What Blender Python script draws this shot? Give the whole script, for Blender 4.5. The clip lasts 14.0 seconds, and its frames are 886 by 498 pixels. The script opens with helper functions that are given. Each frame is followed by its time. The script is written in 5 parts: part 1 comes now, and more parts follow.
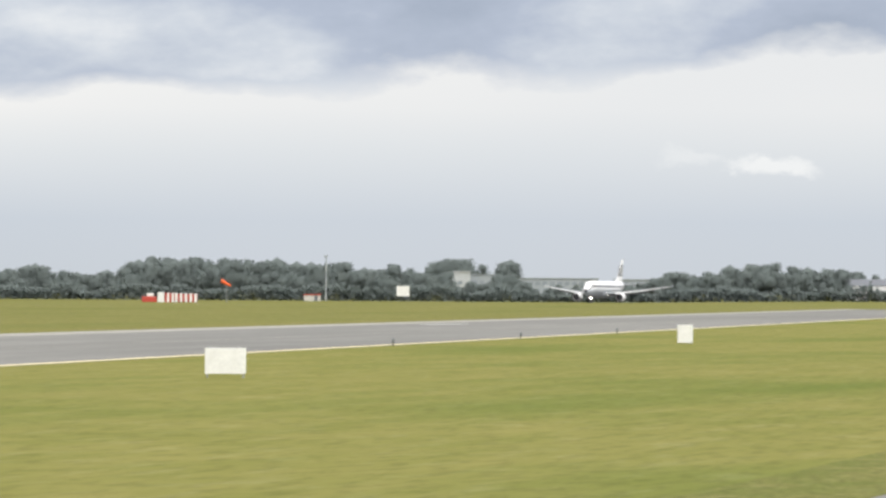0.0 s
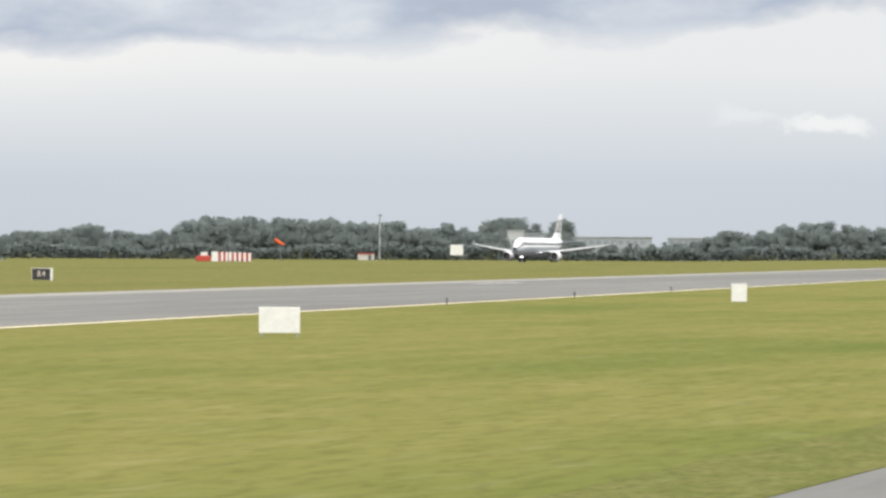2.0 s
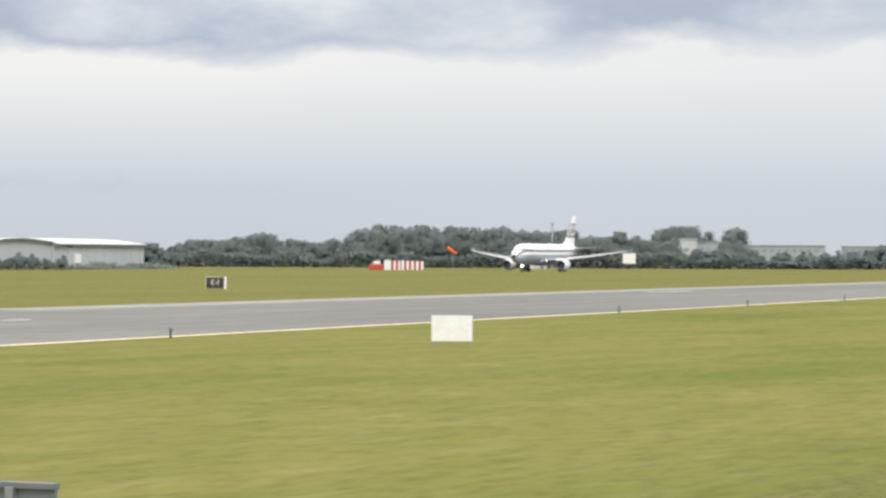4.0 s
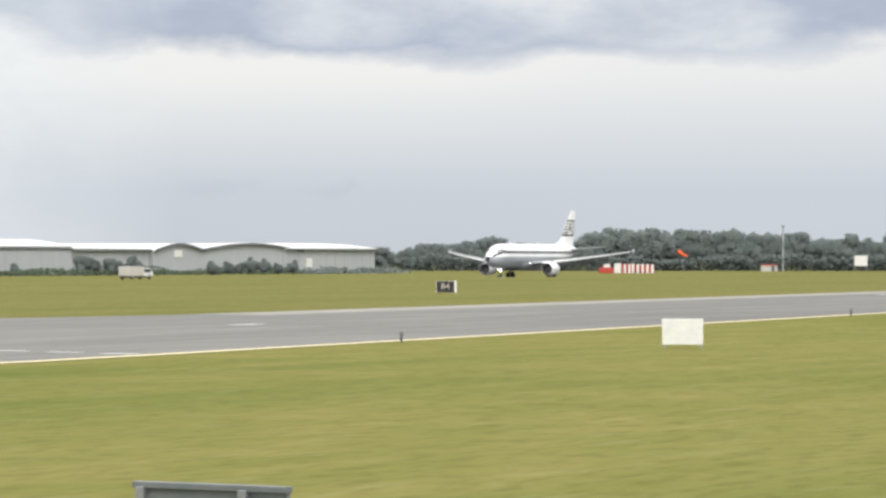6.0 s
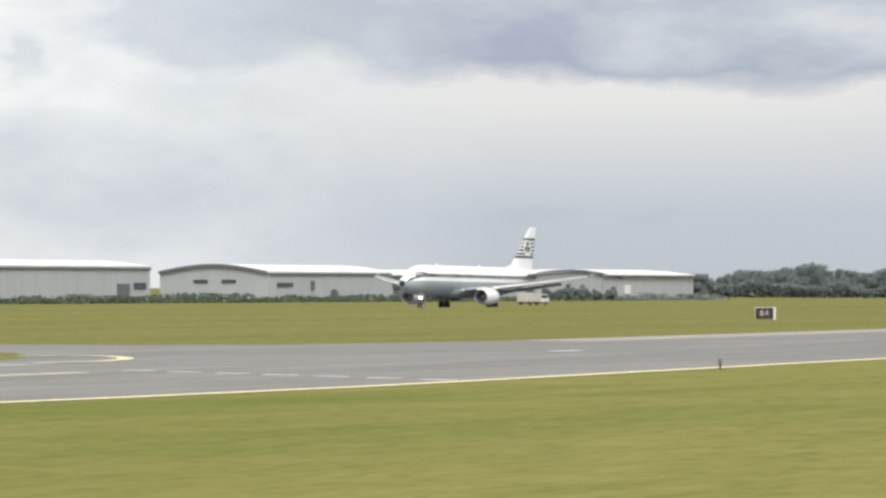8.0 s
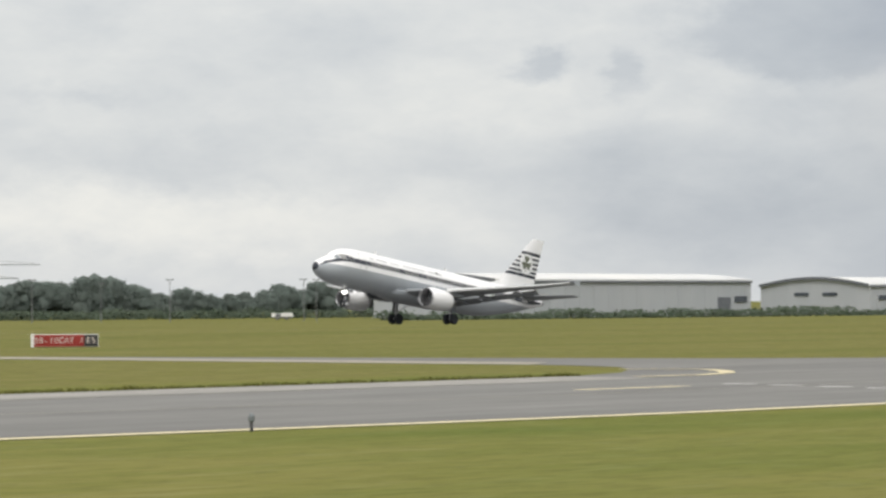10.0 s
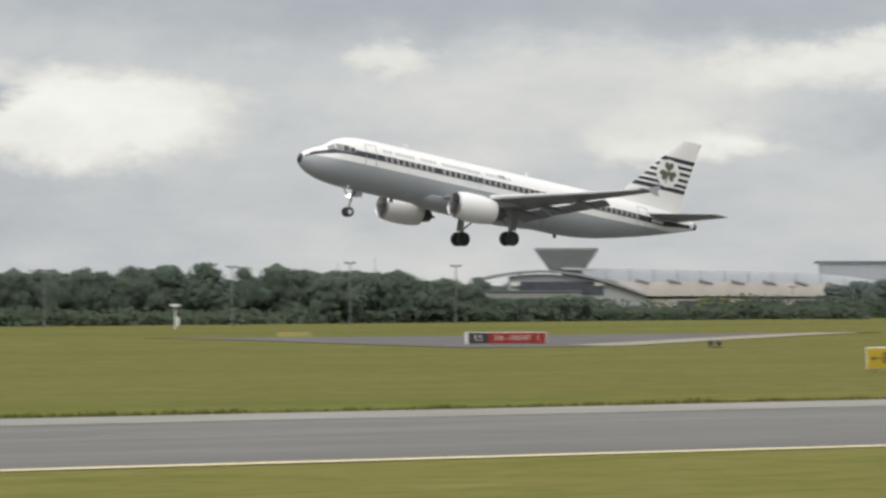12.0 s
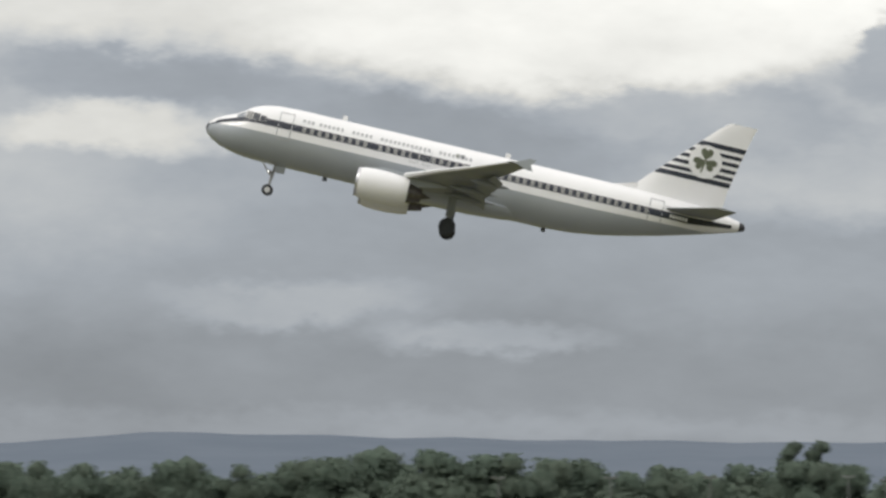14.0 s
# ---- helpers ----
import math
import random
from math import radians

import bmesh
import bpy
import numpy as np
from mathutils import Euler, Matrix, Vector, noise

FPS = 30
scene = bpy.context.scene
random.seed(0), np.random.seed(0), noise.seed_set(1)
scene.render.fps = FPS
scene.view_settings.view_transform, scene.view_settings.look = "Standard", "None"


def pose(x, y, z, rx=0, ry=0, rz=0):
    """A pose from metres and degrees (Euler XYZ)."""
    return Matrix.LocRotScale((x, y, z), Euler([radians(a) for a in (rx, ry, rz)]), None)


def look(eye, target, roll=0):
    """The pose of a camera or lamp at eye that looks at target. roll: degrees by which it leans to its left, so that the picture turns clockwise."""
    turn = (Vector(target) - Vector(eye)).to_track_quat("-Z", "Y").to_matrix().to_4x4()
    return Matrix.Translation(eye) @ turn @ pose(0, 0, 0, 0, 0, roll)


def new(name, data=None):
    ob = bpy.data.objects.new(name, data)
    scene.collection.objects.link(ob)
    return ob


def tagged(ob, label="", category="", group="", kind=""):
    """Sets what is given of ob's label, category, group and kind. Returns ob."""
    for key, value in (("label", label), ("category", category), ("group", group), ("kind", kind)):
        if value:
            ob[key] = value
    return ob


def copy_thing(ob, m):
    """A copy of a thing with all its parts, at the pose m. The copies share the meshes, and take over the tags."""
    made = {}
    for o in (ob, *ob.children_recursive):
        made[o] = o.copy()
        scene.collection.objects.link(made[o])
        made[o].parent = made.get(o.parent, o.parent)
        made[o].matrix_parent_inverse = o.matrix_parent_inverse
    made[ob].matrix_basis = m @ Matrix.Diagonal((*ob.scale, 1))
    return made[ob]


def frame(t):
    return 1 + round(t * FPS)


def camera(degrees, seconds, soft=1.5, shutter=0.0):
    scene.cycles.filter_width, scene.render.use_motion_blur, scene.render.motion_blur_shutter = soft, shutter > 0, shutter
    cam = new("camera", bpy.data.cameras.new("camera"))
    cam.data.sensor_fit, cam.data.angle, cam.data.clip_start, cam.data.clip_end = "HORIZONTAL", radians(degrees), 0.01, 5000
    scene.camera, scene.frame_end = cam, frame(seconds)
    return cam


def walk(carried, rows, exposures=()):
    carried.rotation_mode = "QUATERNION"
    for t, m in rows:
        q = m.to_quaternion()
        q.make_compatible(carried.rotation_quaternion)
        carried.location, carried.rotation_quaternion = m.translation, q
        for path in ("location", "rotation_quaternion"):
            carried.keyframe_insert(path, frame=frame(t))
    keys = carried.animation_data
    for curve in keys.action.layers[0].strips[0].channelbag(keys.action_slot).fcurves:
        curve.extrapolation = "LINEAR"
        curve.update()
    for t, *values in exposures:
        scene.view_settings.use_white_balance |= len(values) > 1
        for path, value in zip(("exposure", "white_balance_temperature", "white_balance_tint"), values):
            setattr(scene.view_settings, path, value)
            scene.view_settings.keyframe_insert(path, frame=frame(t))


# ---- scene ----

# ---------- camera: one standing viewer, panning ----------
EYE = Vector((0, 0, 2.8))
cam = camera(14.193, 14.0, soft=2.7, shutter=0.14)
PAN = [(0,72.099,0.670,0.348), (0.5,71.651,0.324,0.604), (1,72.087,0.554,0.675), (1.5,71.809,0.141,0.641), (2,71.239,0.004,0.282), (2.2,70.785,0.022,0.064), (4.3,68.028,0.156,-0.042), (4.5,67.674,0.198,-0.314), (5,66.742,0.424,-0.157), (5.5,65.743,0.416,-0.120), (6,64.761,0.177,0.013), (6.5,63.723,0.113,0.097), (7,62.095,0.466,0.170), (7.2,61.689,0.462,0.259), (9.3,54.170,0.911,-0.804), (9.5,53.072,0.863,-0.804), (10,49.992,0.830,-0.249), (10.2,49.102,0.931,-0.146), (10.5,46.869,1.020,-0.454), (11,41.892,0.799,0.030), (11.5,37.159,0.551,-0.249), (11.7,35.175,0.604,-0.236), (12,30.394,0.820,-0.138), (12.1,29.319,0.967,-0.146), (12.5,24.756,1.416,-0.317), (13,16.583,2.230,-0.636), (13.5,9.896,3.354,-0.237), (13.8,3.507,3.973,0.083), (14,0.277,4.044,0.528)]


def heading(az, el):
    """The direction at az degrees clockwise from +Y and el degrees up."""
    a, e = radians(az), radians(el)
    return Vector((math.sin(a) * math.cos(e), math.cos(a) * math.cos(e), math.sin(e)))


walk(cam, [(t, look(EYE, EYE + heading(az, el) * 100, roll)) for t, az, el, roll in PAN],
     exposures=[(0, 0.12), (5.5, 0.10), (7.2, 0.04), (9.3, -0.24), (11, -0.50), (12.5, -0.62), (14, -0.68)])

# ---------- light: overcast sky, brighter overhead, and a very soft sun ----------
SUN_AZ, SUN_EL = 232.0, 46.0
world = bpy.data.worlds.new("overcast_sky")
scene.world = world
world.use_nodes = True
wn, wl = world.node_tree.nodes, world.node_tree.links
wn.clear()


def wnode(kind, **kw):
    n = wn.new(kind)
    for k, v in kw.items():
        n.inputs[k].default_value = v
    return n


def wmath(op, a, b=None):
    n = wn.new("ShaderNodeMath")
    n.operation = op
    for i, v in enumerate((a, b)):
        if v is None:
            continue
        if isinstance(v, (int, float)):
            n.inputs[i].default_value = v
        else:
            wl.new(v, n.inputs[i])
    return n.outputs[0]


def wramp(fac, stops):
    n = wn.new("ShaderNodeValToRGB")
    e = n.color_ramp.elements
    while len(e) < len(stops):
        e.new(0.5)
    for el, (p, c) in zip(e, stops):
        el.position, el.color = p, (*c, 1)
    wl.new(fac, n.inputs[0])
    return n.outputs[0]


def wmix(fac, a, b, blend="MIX"):
    n = wn.new("ShaderNodeMix")
    n.data_type, n.blend_type = "RGBA", blend
    for sock, v in ((n.inputs[0], fac), (n.inputs[6], a), (n.inputs[7], b)):
        if isinstance(v, (int, float)):
            sock.default_value = v
        elif isinstance(v, tuple):
            sock.default_value = (*v, 1)
        else:
            wl.new(v, sock)
    return n.outputs[2]


def wnoise(vec, scale, detail, rough, dist=0.0):
    n = wnode("ShaderNodeTexNoise", Scale=scale, Detail=detail, Roughness=rough, Distortion=dist)
    wl.new(vec, n.inputs["Vector"])
    return n.outputs["Fac"]


tc = wn.new("ShaderNodeTexCoord")
sep = wn.new("ShaderNodeSeparateXYZ")
wl.new(tc.outputs["Generated"], sep.inputs[0])
up = wmath("MAXIMUM", sep.outputs[2], 0.0)
flat = wn.new("ShaderNodeMapping")
wl.new(tc.outputs["Generated"], flat.inputs["Vector"])
flat.inputs["Scale"].default_value = (1.0, 1.0, 2.3)
flat.inputs["Location"].default_value = (0.37, 0.21, 0.0)
puffs = wnoise(flat.outputs[0], 13.0, 9.0, 0.55, 0.0)
broad = wnoise(flat.outputs[0], 4.5, 2.0, 0.45, 0.0)
wisps = wnoise(flat.outputs[0], 30.0, 6.0, 0.6, 0.2)


def wstep(v, lo, hi):
    return wmath("MINIMUM", wmath("MAXIMUM", wmath("DIVIDE", wmath("SUBTRACT", v, lo), hi - lo), 0.0), 1.0)


# towards +X a dark sheet with a ragged base about four degrees up, over a bright gap and a grey horizon
clear_tone = wramp(up, [(0.0, (0.56, 0.60, 0.65)), (0.020, (0.56, 0.61, 0.68)), (0.040, (0.74, 0.76, 0.78)), (0.052, (0.86, 0.85, 0.84)), (1.0, (0.84, 0.84, 0.82))])
clear_tone = wmix(wmath("MULTIPLY", wstep(broad, 0.35, 0.7), 0.35), clear_tone, (0.62, 0.66, 0.72))
sheet_tone = wramp(puffs, [(0.30, (0.34, 0.39, 0.49)), (0.48, (0.44, 0.49, 0.60)), (0.60, (0.60, 0.64, 0.71)), (0.70, (0.76, 0.78, 0.81))])
base_line = wmath("ADD", wmath("ADD", up, wmath("MULTIPLY", wmath("SUBTRACT", puffs, 0.5), 0.055)), wmath("MULTIPLY", wmath("SUBTRACT", broad, 0.5), -0.03))
east = wmix(wstep(base_line, 0.0555, 0.0635), clear_tone, sheet_tone)
# white and grey scraps low under the sheet, and from there to +Y broken cumulus with grey bellies and cream edges
azim = wmath("MULTIPLY", wmath("ARCTAN2", sep.outputs[0], sep.outputs[1]), 180 / math.pi)
elev = wmath("MULTIPLY", wmath("ARCSINE", sep.outputs[2]), 180 / math.pi)
dome = wn.new("ShaderNodeCombineXYZ")
wl.new(azim, dome.inputs[0])
wl.new(elev, dome.inputs[1])


def wvec(op, a, b):
    n = wn.new("ShaderNodeVectorMath")
    n.operation = op
    for i, v in enumerate((a, b)):
        if isinstance(v, tuple):
            n.inputs[i].default_value = v
        else:
            wl.new(v, n.inputs[i])
    return n


def wbillow(scale, detail, rough, amount):
    """Moves the sky's degrees about, so that cloud edges billow."""
    n = wnode("ShaderNodeTexNoise", Scale=scale, Detail=detail, Roughness=rough)
    wl.new(wvec("MULTIPLY", dome.outputs[0], (1.0, 1.7, 1.0)).outputs[0], n.inputs["Vector"])
    off = wvec("SUBTRACT", n.outputs["Color"], (0.5, 0.5, 0.5)).outputs[0]
    return wvec("MULTIPLY", off, amount).outputs[0]


drift = wvec("ADD", dome.outputs[0], wbillow(0.42, 3.0, 0.5, (2.6, 0.9, 0.0))).outputs[0]
drift = wvec("ADD", drift, wbillow(1.9, 8.0, 0.64, (0.95, 0.62, 0.0))).outputs[0]


def cloud(tone, az, el, wide, high, value, soft=0.35, part_of=1.0):
    """Lays one cloud of that tone over the sky; sizes are half-widths in degrees."""
    mp = wn.new("ShaderNodeMapping")
    mp.vector_type = "TEXTURE"
    wl.new(drift, mp.inputs["Vector"])
    mp.inputs["Location"].default_value = (az, el, 0)
    mp.inputs["Scale"].default_value = (wide, high, 1)
    ln = wn.new("ShaderNodeVectorMath")
    ln.operation = "LENGTH"
    wl.new(mp.outputs[0], ln.inputs[0])
    mr = wn.new("ShaderNodeMapRange")
    mr.interpolation_type = "SMOOTHSTEP"
    for k, v in ((1, 1 + soft), (2, 1 - soft), (3, 0.0), (4, part_of)):
        mr.inputs[k].default_value = v
    wl.new(ln.outputs["Value"], mr.inputs[0])
    f = wn.new("ShaderNodeMix")
    wl.new(mr.outputs[0], f.inputs[0])
    if isinstance(tone, float):
        f.inputs[2].default_value = tone
    else:
        wl.new(tone, f.inputs[2])
    f.inputs[3].default_value = value
    return f.outputs[0]


tone = 0.80
# the broad masses
tone = cloud(tone, 49.0, 4.0, 9.0, 3.4, 0.86, 0.6)
tone = cloud(tone, 41.0, 2.0, 8.0, 2.2, 0.82, 0.6)
tone = cloud(tone, 30.0, 2.6, 7.0, 1.7, 0.80, 0.5)
tone = cloud(tone, 30.0, 5.3, 9.0, 1.1, 0.64, 0.4)
tone = cloud(tone, 17.0, 3.4, 6.5, 1.2, 0.70, 0.5)
tone = cloud(tone, 20.0, 1.7, 6.0, 0.9, 0.70, 0.6)
tone = cloud(tone, 12.0, 2.2, 4.0, 1.0, 0.54, 0.6)
tone = cloud(tone, 1.0, 3.6, 12.5, 3.6, 0.52, 0.35)
tone = cloud(tone, 1.0, 1.7, 13.0, 1.2, 0.43, 0.5)
tone = cloud(tone, -8.5, 5.6, 5.5, 1.7, 0.72, 0.5)
tone = cloud(tone, 10.5, 5.2, 2.2, 0.60, 0.80, 0.6, 0.8)
# the veil beside the dark sheet, with small dark scraps
tone = cloud(tone, 57.0, 1.4, 5.0, 1.5, 0.66, 0.7)
tone = cloud(tone, 58.0, 2.9, 4.0, 0.7, 0.78, 0.7, 0.8)
tone = cloud(tone, 56.2, 4.3, 2.4, 0.75, 0.66, 0.3)
tone = cloud(tone, 51.5, 3.83, 0.62, 0.30, 0.66, 0.5, 0.9)
tone = cloud(tone, 53.1, 3.60, 0.30, 0.38, 0.70, 0.6, 0.8)
tone = cloud(tone, 49.5, 2.2, 6.5, 0.55, 0.74, 0.8, 0.8)
tone = cloud(tone, 44.4, 1.3, 3.4, 0.50, 1.02, 0.8, 0.8)
tone = cloud(tone, 44.2, 3.35, 1.0, 0.14, 0.72, 0.9, 0.7)
# cumulus over the hall
tone = cloud(tone, 37.4, 3.60, 2.6, 0.55, 1.12, 0.35)
tone = cloud(tone, 34.2, 2.55, 1.5, 0.45, 1.14, 0.35)
tone = cloud(tone, 36.6, 2.95, 1.7, 0.50, 0.72, 0.4, 0.9)
tone = cloud(tone, 36.5, 4.75, 4.5, 0.50, 0.64, 0.4, 0.9)
tone = cloud(tone, 40.6, 2.5, 1.3, 0.35, 0.98, 0.7, 0.8)
tone = cloud(tone, 32.5, 3.20, 3.6, 0.70, 0.93, 0.5, 0.9)
tone = cloud(tone, 29.5, 3.80, 0.7, 0.22, 1.08, 0.6, 0.9)
tone = cloud(tone, 31.0, 2.25, 1.4, 0.30, 0.95, 0.7, 0.8)
# the bright breaks and their dark scraps
tone = cloud(tone, 24.6, 2.95, 2.3, 0.75, 1.16, 0.35)
tone = cloud(tone, 21.2, 3.65, 1.7, 0.55, 1.10, 0.4)
tone = cloud(tone, 22.3, 3.25, 1.05, 0.38, 0.63, 0.3, 0.95)
tone = cloud(tone, 17.5, 5.5, 2.4, 0.30, 1.10, 0.4)
tone = cloud(tone, 16.4, 5.42, 0.52, 0.26, 0.66, 0.45, 0.9)
tone = cloud(tone, 17.9, 5.40, 0.70, 0.24, 0.66, 0.45, 0.9)
tone = cloud(tone, 12.8, 4.3, 1.9, 1.05, 0.98, 0.6)
tone = cloud(tone, 12.6, 4.75, 0.8, 0.6, 1.18, 0.5)
tone = cloud(tone, 14.6, 3.2, 1.8, 0.60, 0.76, 0.7, 0.8)
# the dark bank and the open gap over it
tone = cloud(tone, 2.3, 8.35, 6.4, 1.78, 1.34, 0.2)
tone = cloud(tone, 7.2, 5.3, 3.6, 0.65, 0.82, 0.6, 0.9)
tone = cloud(tone, 4.2, 6.2, 2.2, 0.35, 0.72, 0.6, 0.8)
tone = cloud(tone, 8.9, 6.75, 2.3, 0.85, 0.76, 0.2)
tone = cloud(tone, 12.4, 6.3, 3.0, 0.70, 0.73, 0.25)
tone = cloud(tone, 15.4, 7.2, 2.2, 0.45, 0.90, 0.5, 0.8)
tone = cloud(tone, -4.6, 6.80, 2.4, 0.38, 0.56, 0.35, 0.95)
tone = cloud(tone, -5.6, 7.9, 3.2, 0.6, 1.06, 0.5, 0.9)
tone = cloud(tone, -5.2, 5.95, 2.0, 0.36, 1.10, 0.5, 0.9)
tone = cloud(tone, 7.7, 7.2, 1.0, 0.8, 0.64, 0.18, 0.95)
tone = cloud(tone, -2.2, 3.15, 2.0, 0.36, 0.66, 0.5, 0.9)
tone = cloud(tone, 1.0, 2.65, 1.6, 0.22, 0.66, 0.6, 0.8)
tone = cloud(tone, 0.0, 1.15, 14.0, 0.2, 0.54, 0.9, 0.7)
ragged = wmath("ADD", wmath("MULTIPLY", wmath("SUBTRACT", wisps, 0.5), 0.34), wmath("MULTIPLY", wmath("SUBTRACT", puffs, 0.5), 0.55))
tone = wmath("MULTIPLY", tone, wmath("ADD", 1.14, ragged))
north = wmix(wstep(tone, 0.66, 1.15), (0.925, 0.995, 1.085), (1.01, 1.0, 0.95))
north = wmix(1.0, north, tone, "MULTIPLY")
scraps = cloud(cloud(cloud(cloud(0.0, 76.05, 2.15, 0.42, 0.12, 0.25, 0.6), 77.2, 2.0, 0.55, 0.13, 0.6, 0.5), 61.2, 1.05, 0.6, 0.10, -0.35, 0.7), 63.1, 1.08, 0.45, 0.10, -0.35, 0.7)
east = wmix(wmath("MAXIMUM", scraps, 0.0), east, (0.95, 0.95, 0.94))
east = wmix(wmath("MAXIMUM", wmath("MULTIPLY", scraps, -1.0), 0.0), east, (0.50, 0.55, 0.62))
clouds = wmix(wstep(azim, 60.5, 56.0), east, north)
clouds = wmix(wstep(up, 0.15, 0.35), clouds, wmix(wstep(puffs, 0.35, 0.65), (0.62, 0.61, 0.60), (0.84, 0.82, 0.79)))
sky_tex = wn.new("ShaderNodeTexSky")
sky_tex.sky_type, sky_tex.sun_disc = "NISHITA", False
sky_tex.sun_elevation, sky_tex.sun_rotation = radians(SUN_EL), radians(SUN_AZ)
sky_low = wmix(1.0, sky_tex.outputs[0], (0.08, 0.08, 0.08), "MULTIPLY")
lit = wmix(0.92, sky_low, clouds)
gain = wmath("ADD", 1.0, wmath("MULTIPLY", wmath("MAXIMUM", wmath("SUBTRACT", up, 0.12), 0.0), 2.6))
bg = wn.new("ShaderNodeBackground")
wl.new(lit, bg.inputs["Color"])
wl.new(gain, bg.inputs["Strength"])
wout = wn.new("ShaderNodeOutputWorld")
wl.new(bg.outputs[0], wout.inputs["Surface"])

sun = new("sun", bpy.data.lights.new("sun", "SUN"))
sun.data.energy, sun.data.angle, sun.data.color = 1.5, radians(18), (1.0, 0.96, 0.9)
sun.matrix_world = look(Vector((0, 0, 0)), -heading(SUN_AZ, SUN_EL))


# ---------- materials ----------
def mat(name, a, b=None, scale=1.0, rough=0.6, metal=0.0, bump=0.0, fine=None, stretch=(1, 1, 1), c=None, spread=0.12, coat=0.0, island=0.0, gloss=0.5, thin=0.0, speck=0.0):
    """Colour a varied to b by noise of that many cycles a metre, to c by a broad noise, with fine relief."""
    m = bpy.data.materials.new(name)
    m.use_nodes = True
    nt = m.node_tree
    p = nt.nodes["Principled BSDF"]
    p.inputs["Roughness"].default_value, p.inputs["Metallic"].default_value = rough, metal
    p.inputs["Coat Weight"].default_value, p.inputs["Specular IOR Level"].default_value = coat, gloss
    if b is None:
        b = tuple(x * 0.86 for x in a)
    co = nt.nodes.new("ShaderNodeTexCoord")
    mp = nt.nodes.new("ShaderNodeMapping")
    mp.inputs["Scale"].default_value = stretch
    nt.links.new(co.outputs["Object"], mp.inputs["Vector"])

    def noise_tex(s, detail):
        n = nt.nodes.new("ShaderNodeTexNoise")
        n.inputs["Scale"].default_value, n.inputs["Detail"].default_value, n.inputs["Roughness"].default_value = s, detail, 0.62
        nt.links.new(mp.outputs[0], n.inputs["Vector"])
        return n.outputs["Fac"]

    def blend(f, x, y, lo, hi):
        r = nt.nodes.new("ShaderNodeMapRange")
        r.inputs[1].default_value, r.inputs[2].default_value = lo, hi
        nt.links.new(f, r.inputs[0])
        n = nt.nodes.new("ShaderNodeMix")
        n.data_type = "RGBA"
        nt.links.new(r.outputs[0], n.inputs[0])
        for sock, v in ((n.inputs[6], x), (n.inputs[7], y)):
            if isinstance(v, tuple):
                sock.default_value = (*v, 1)
            else:
                nt.links.new(v, sock)
        return n.outputs[2]

    col = blend(noise_tex(scale, 6), a, b, 0.5 - spread, 0.5 + spread)
    if c is not None:
        col = blend(noise_tex(scale * 0.13, 3), col, c, 0.46, 0.72)
    if speck:
        dark = nt.nodes.new("ShaderNodeHueSaturation")
        nt.links.new(col, dark.inputs["Color"])
        dark.inputs["Value"].default_value = 1 - speck
        col = blend(noise_tex(scale * 5.5, 8), col, dark.outputs[0], 0.47, 0.63)
        pale = nt.nodes.new("ShaderNodeHueSaturation")
        nt.links.new(col, pale.inputs["Color"])
        pale.inputs["Value"].default_value, pale.inputs["Saturation"].default_value = 1 + speck * 0.7, 0.9
        col = blend(noise_tex(scale * 2.3, 7), col, pale.outputs[0], 0.53, 0.68)
    if island:
        g = nt.nodes.new("ShaderNodeNewGeometry")
        hv = nt.nodes.new("ShaderNodeHueSaturation")
        mr = nt.nodes.new("ShaderNodeMapRange")
        mr.inputs[3].default_value, mr.inputs[4].default_value = 1 - island, 1 + island
        nt.links.new(g.outputs["Random Per Island"], mr.inputs[0])
        nt.links.new(mr.outputs[0], hv.inputs["Value"])
        nt.links.new(col, hv.inputs["Color"])
        col = hv.outputs[0]
    nt.links.new(col, p.inputs["Base Color"])
    if thin:
        tr = nt.nodes.new("ShaderNodeBsdfTranslucent")
        nt.links.new(col, tr.inputs["Color"])
        ms = nt.nodes.new("ShaderNodeMixShader")
        ms.inputs[0].default_value = thin
        nt.links.new(p.outputs[0], ms.inputs[1])
        nt.links.new(tr.outputs[0], ms.inputs[2])
        nt.links.new(ms.outputs[0], nt.nodes["Material Output"].inputs["Surface"])
    if bump:
        bp = nt.nodes.new("ShaderNodeBump")
        bp.inputs["Strength"].default_value, bp.inputs["Distance"].default_value = min(1, bump * 4), bump
        nt.links.new(noise_tex(fine or scale * 6, 5), bp.inputs["Height"])
        nt.links.new(bp.outputs[0], p.inputs["Normal"])
    return m


def glow(name, colour, strength):
    m = bpy.data.materials.new(name)
    m.use_nodes = True
    p = m.node_tree.nodes["Principled BSDF"]
    p.inputs["Base Color"].default_value = (*colour, 1)
    p.inputs["Emission Color"].default_value = (*colour, 1)
    p.inputs["Emission Strength"].default_value = strength
    return m


GRASS = mat("grass_ground", (0.138, 0.144, 0.034), (0.198, 0.184, 0.058), 0.42, 1.0, bump=0.06, fine=6.0, stretch=(0.4, 1.2, 1), c=(0.104, 0.130, 0.026), spread=0.24, gloss=0.05, speck=0.2)
DRY_GRASS = mat("dry_field_grass", (0.136, 0.138, 0.035), (0.172, 0.160, 0.055), 0.4, 1.0, bump=0.07, fine=5.0, stretch=(0.3, 1.3, 1), c=(0.120, 0.132, 0.031), spread=0.2, gloss=0.05, speck=0.28)
VERGE = mat("verge_grass", (0.118, 0.132, 0.034), (0.155, 0.152, 0.05), 0.9, 1.0, bump=0.08, fine=9.0, gloss=0.05, speck=0.35)
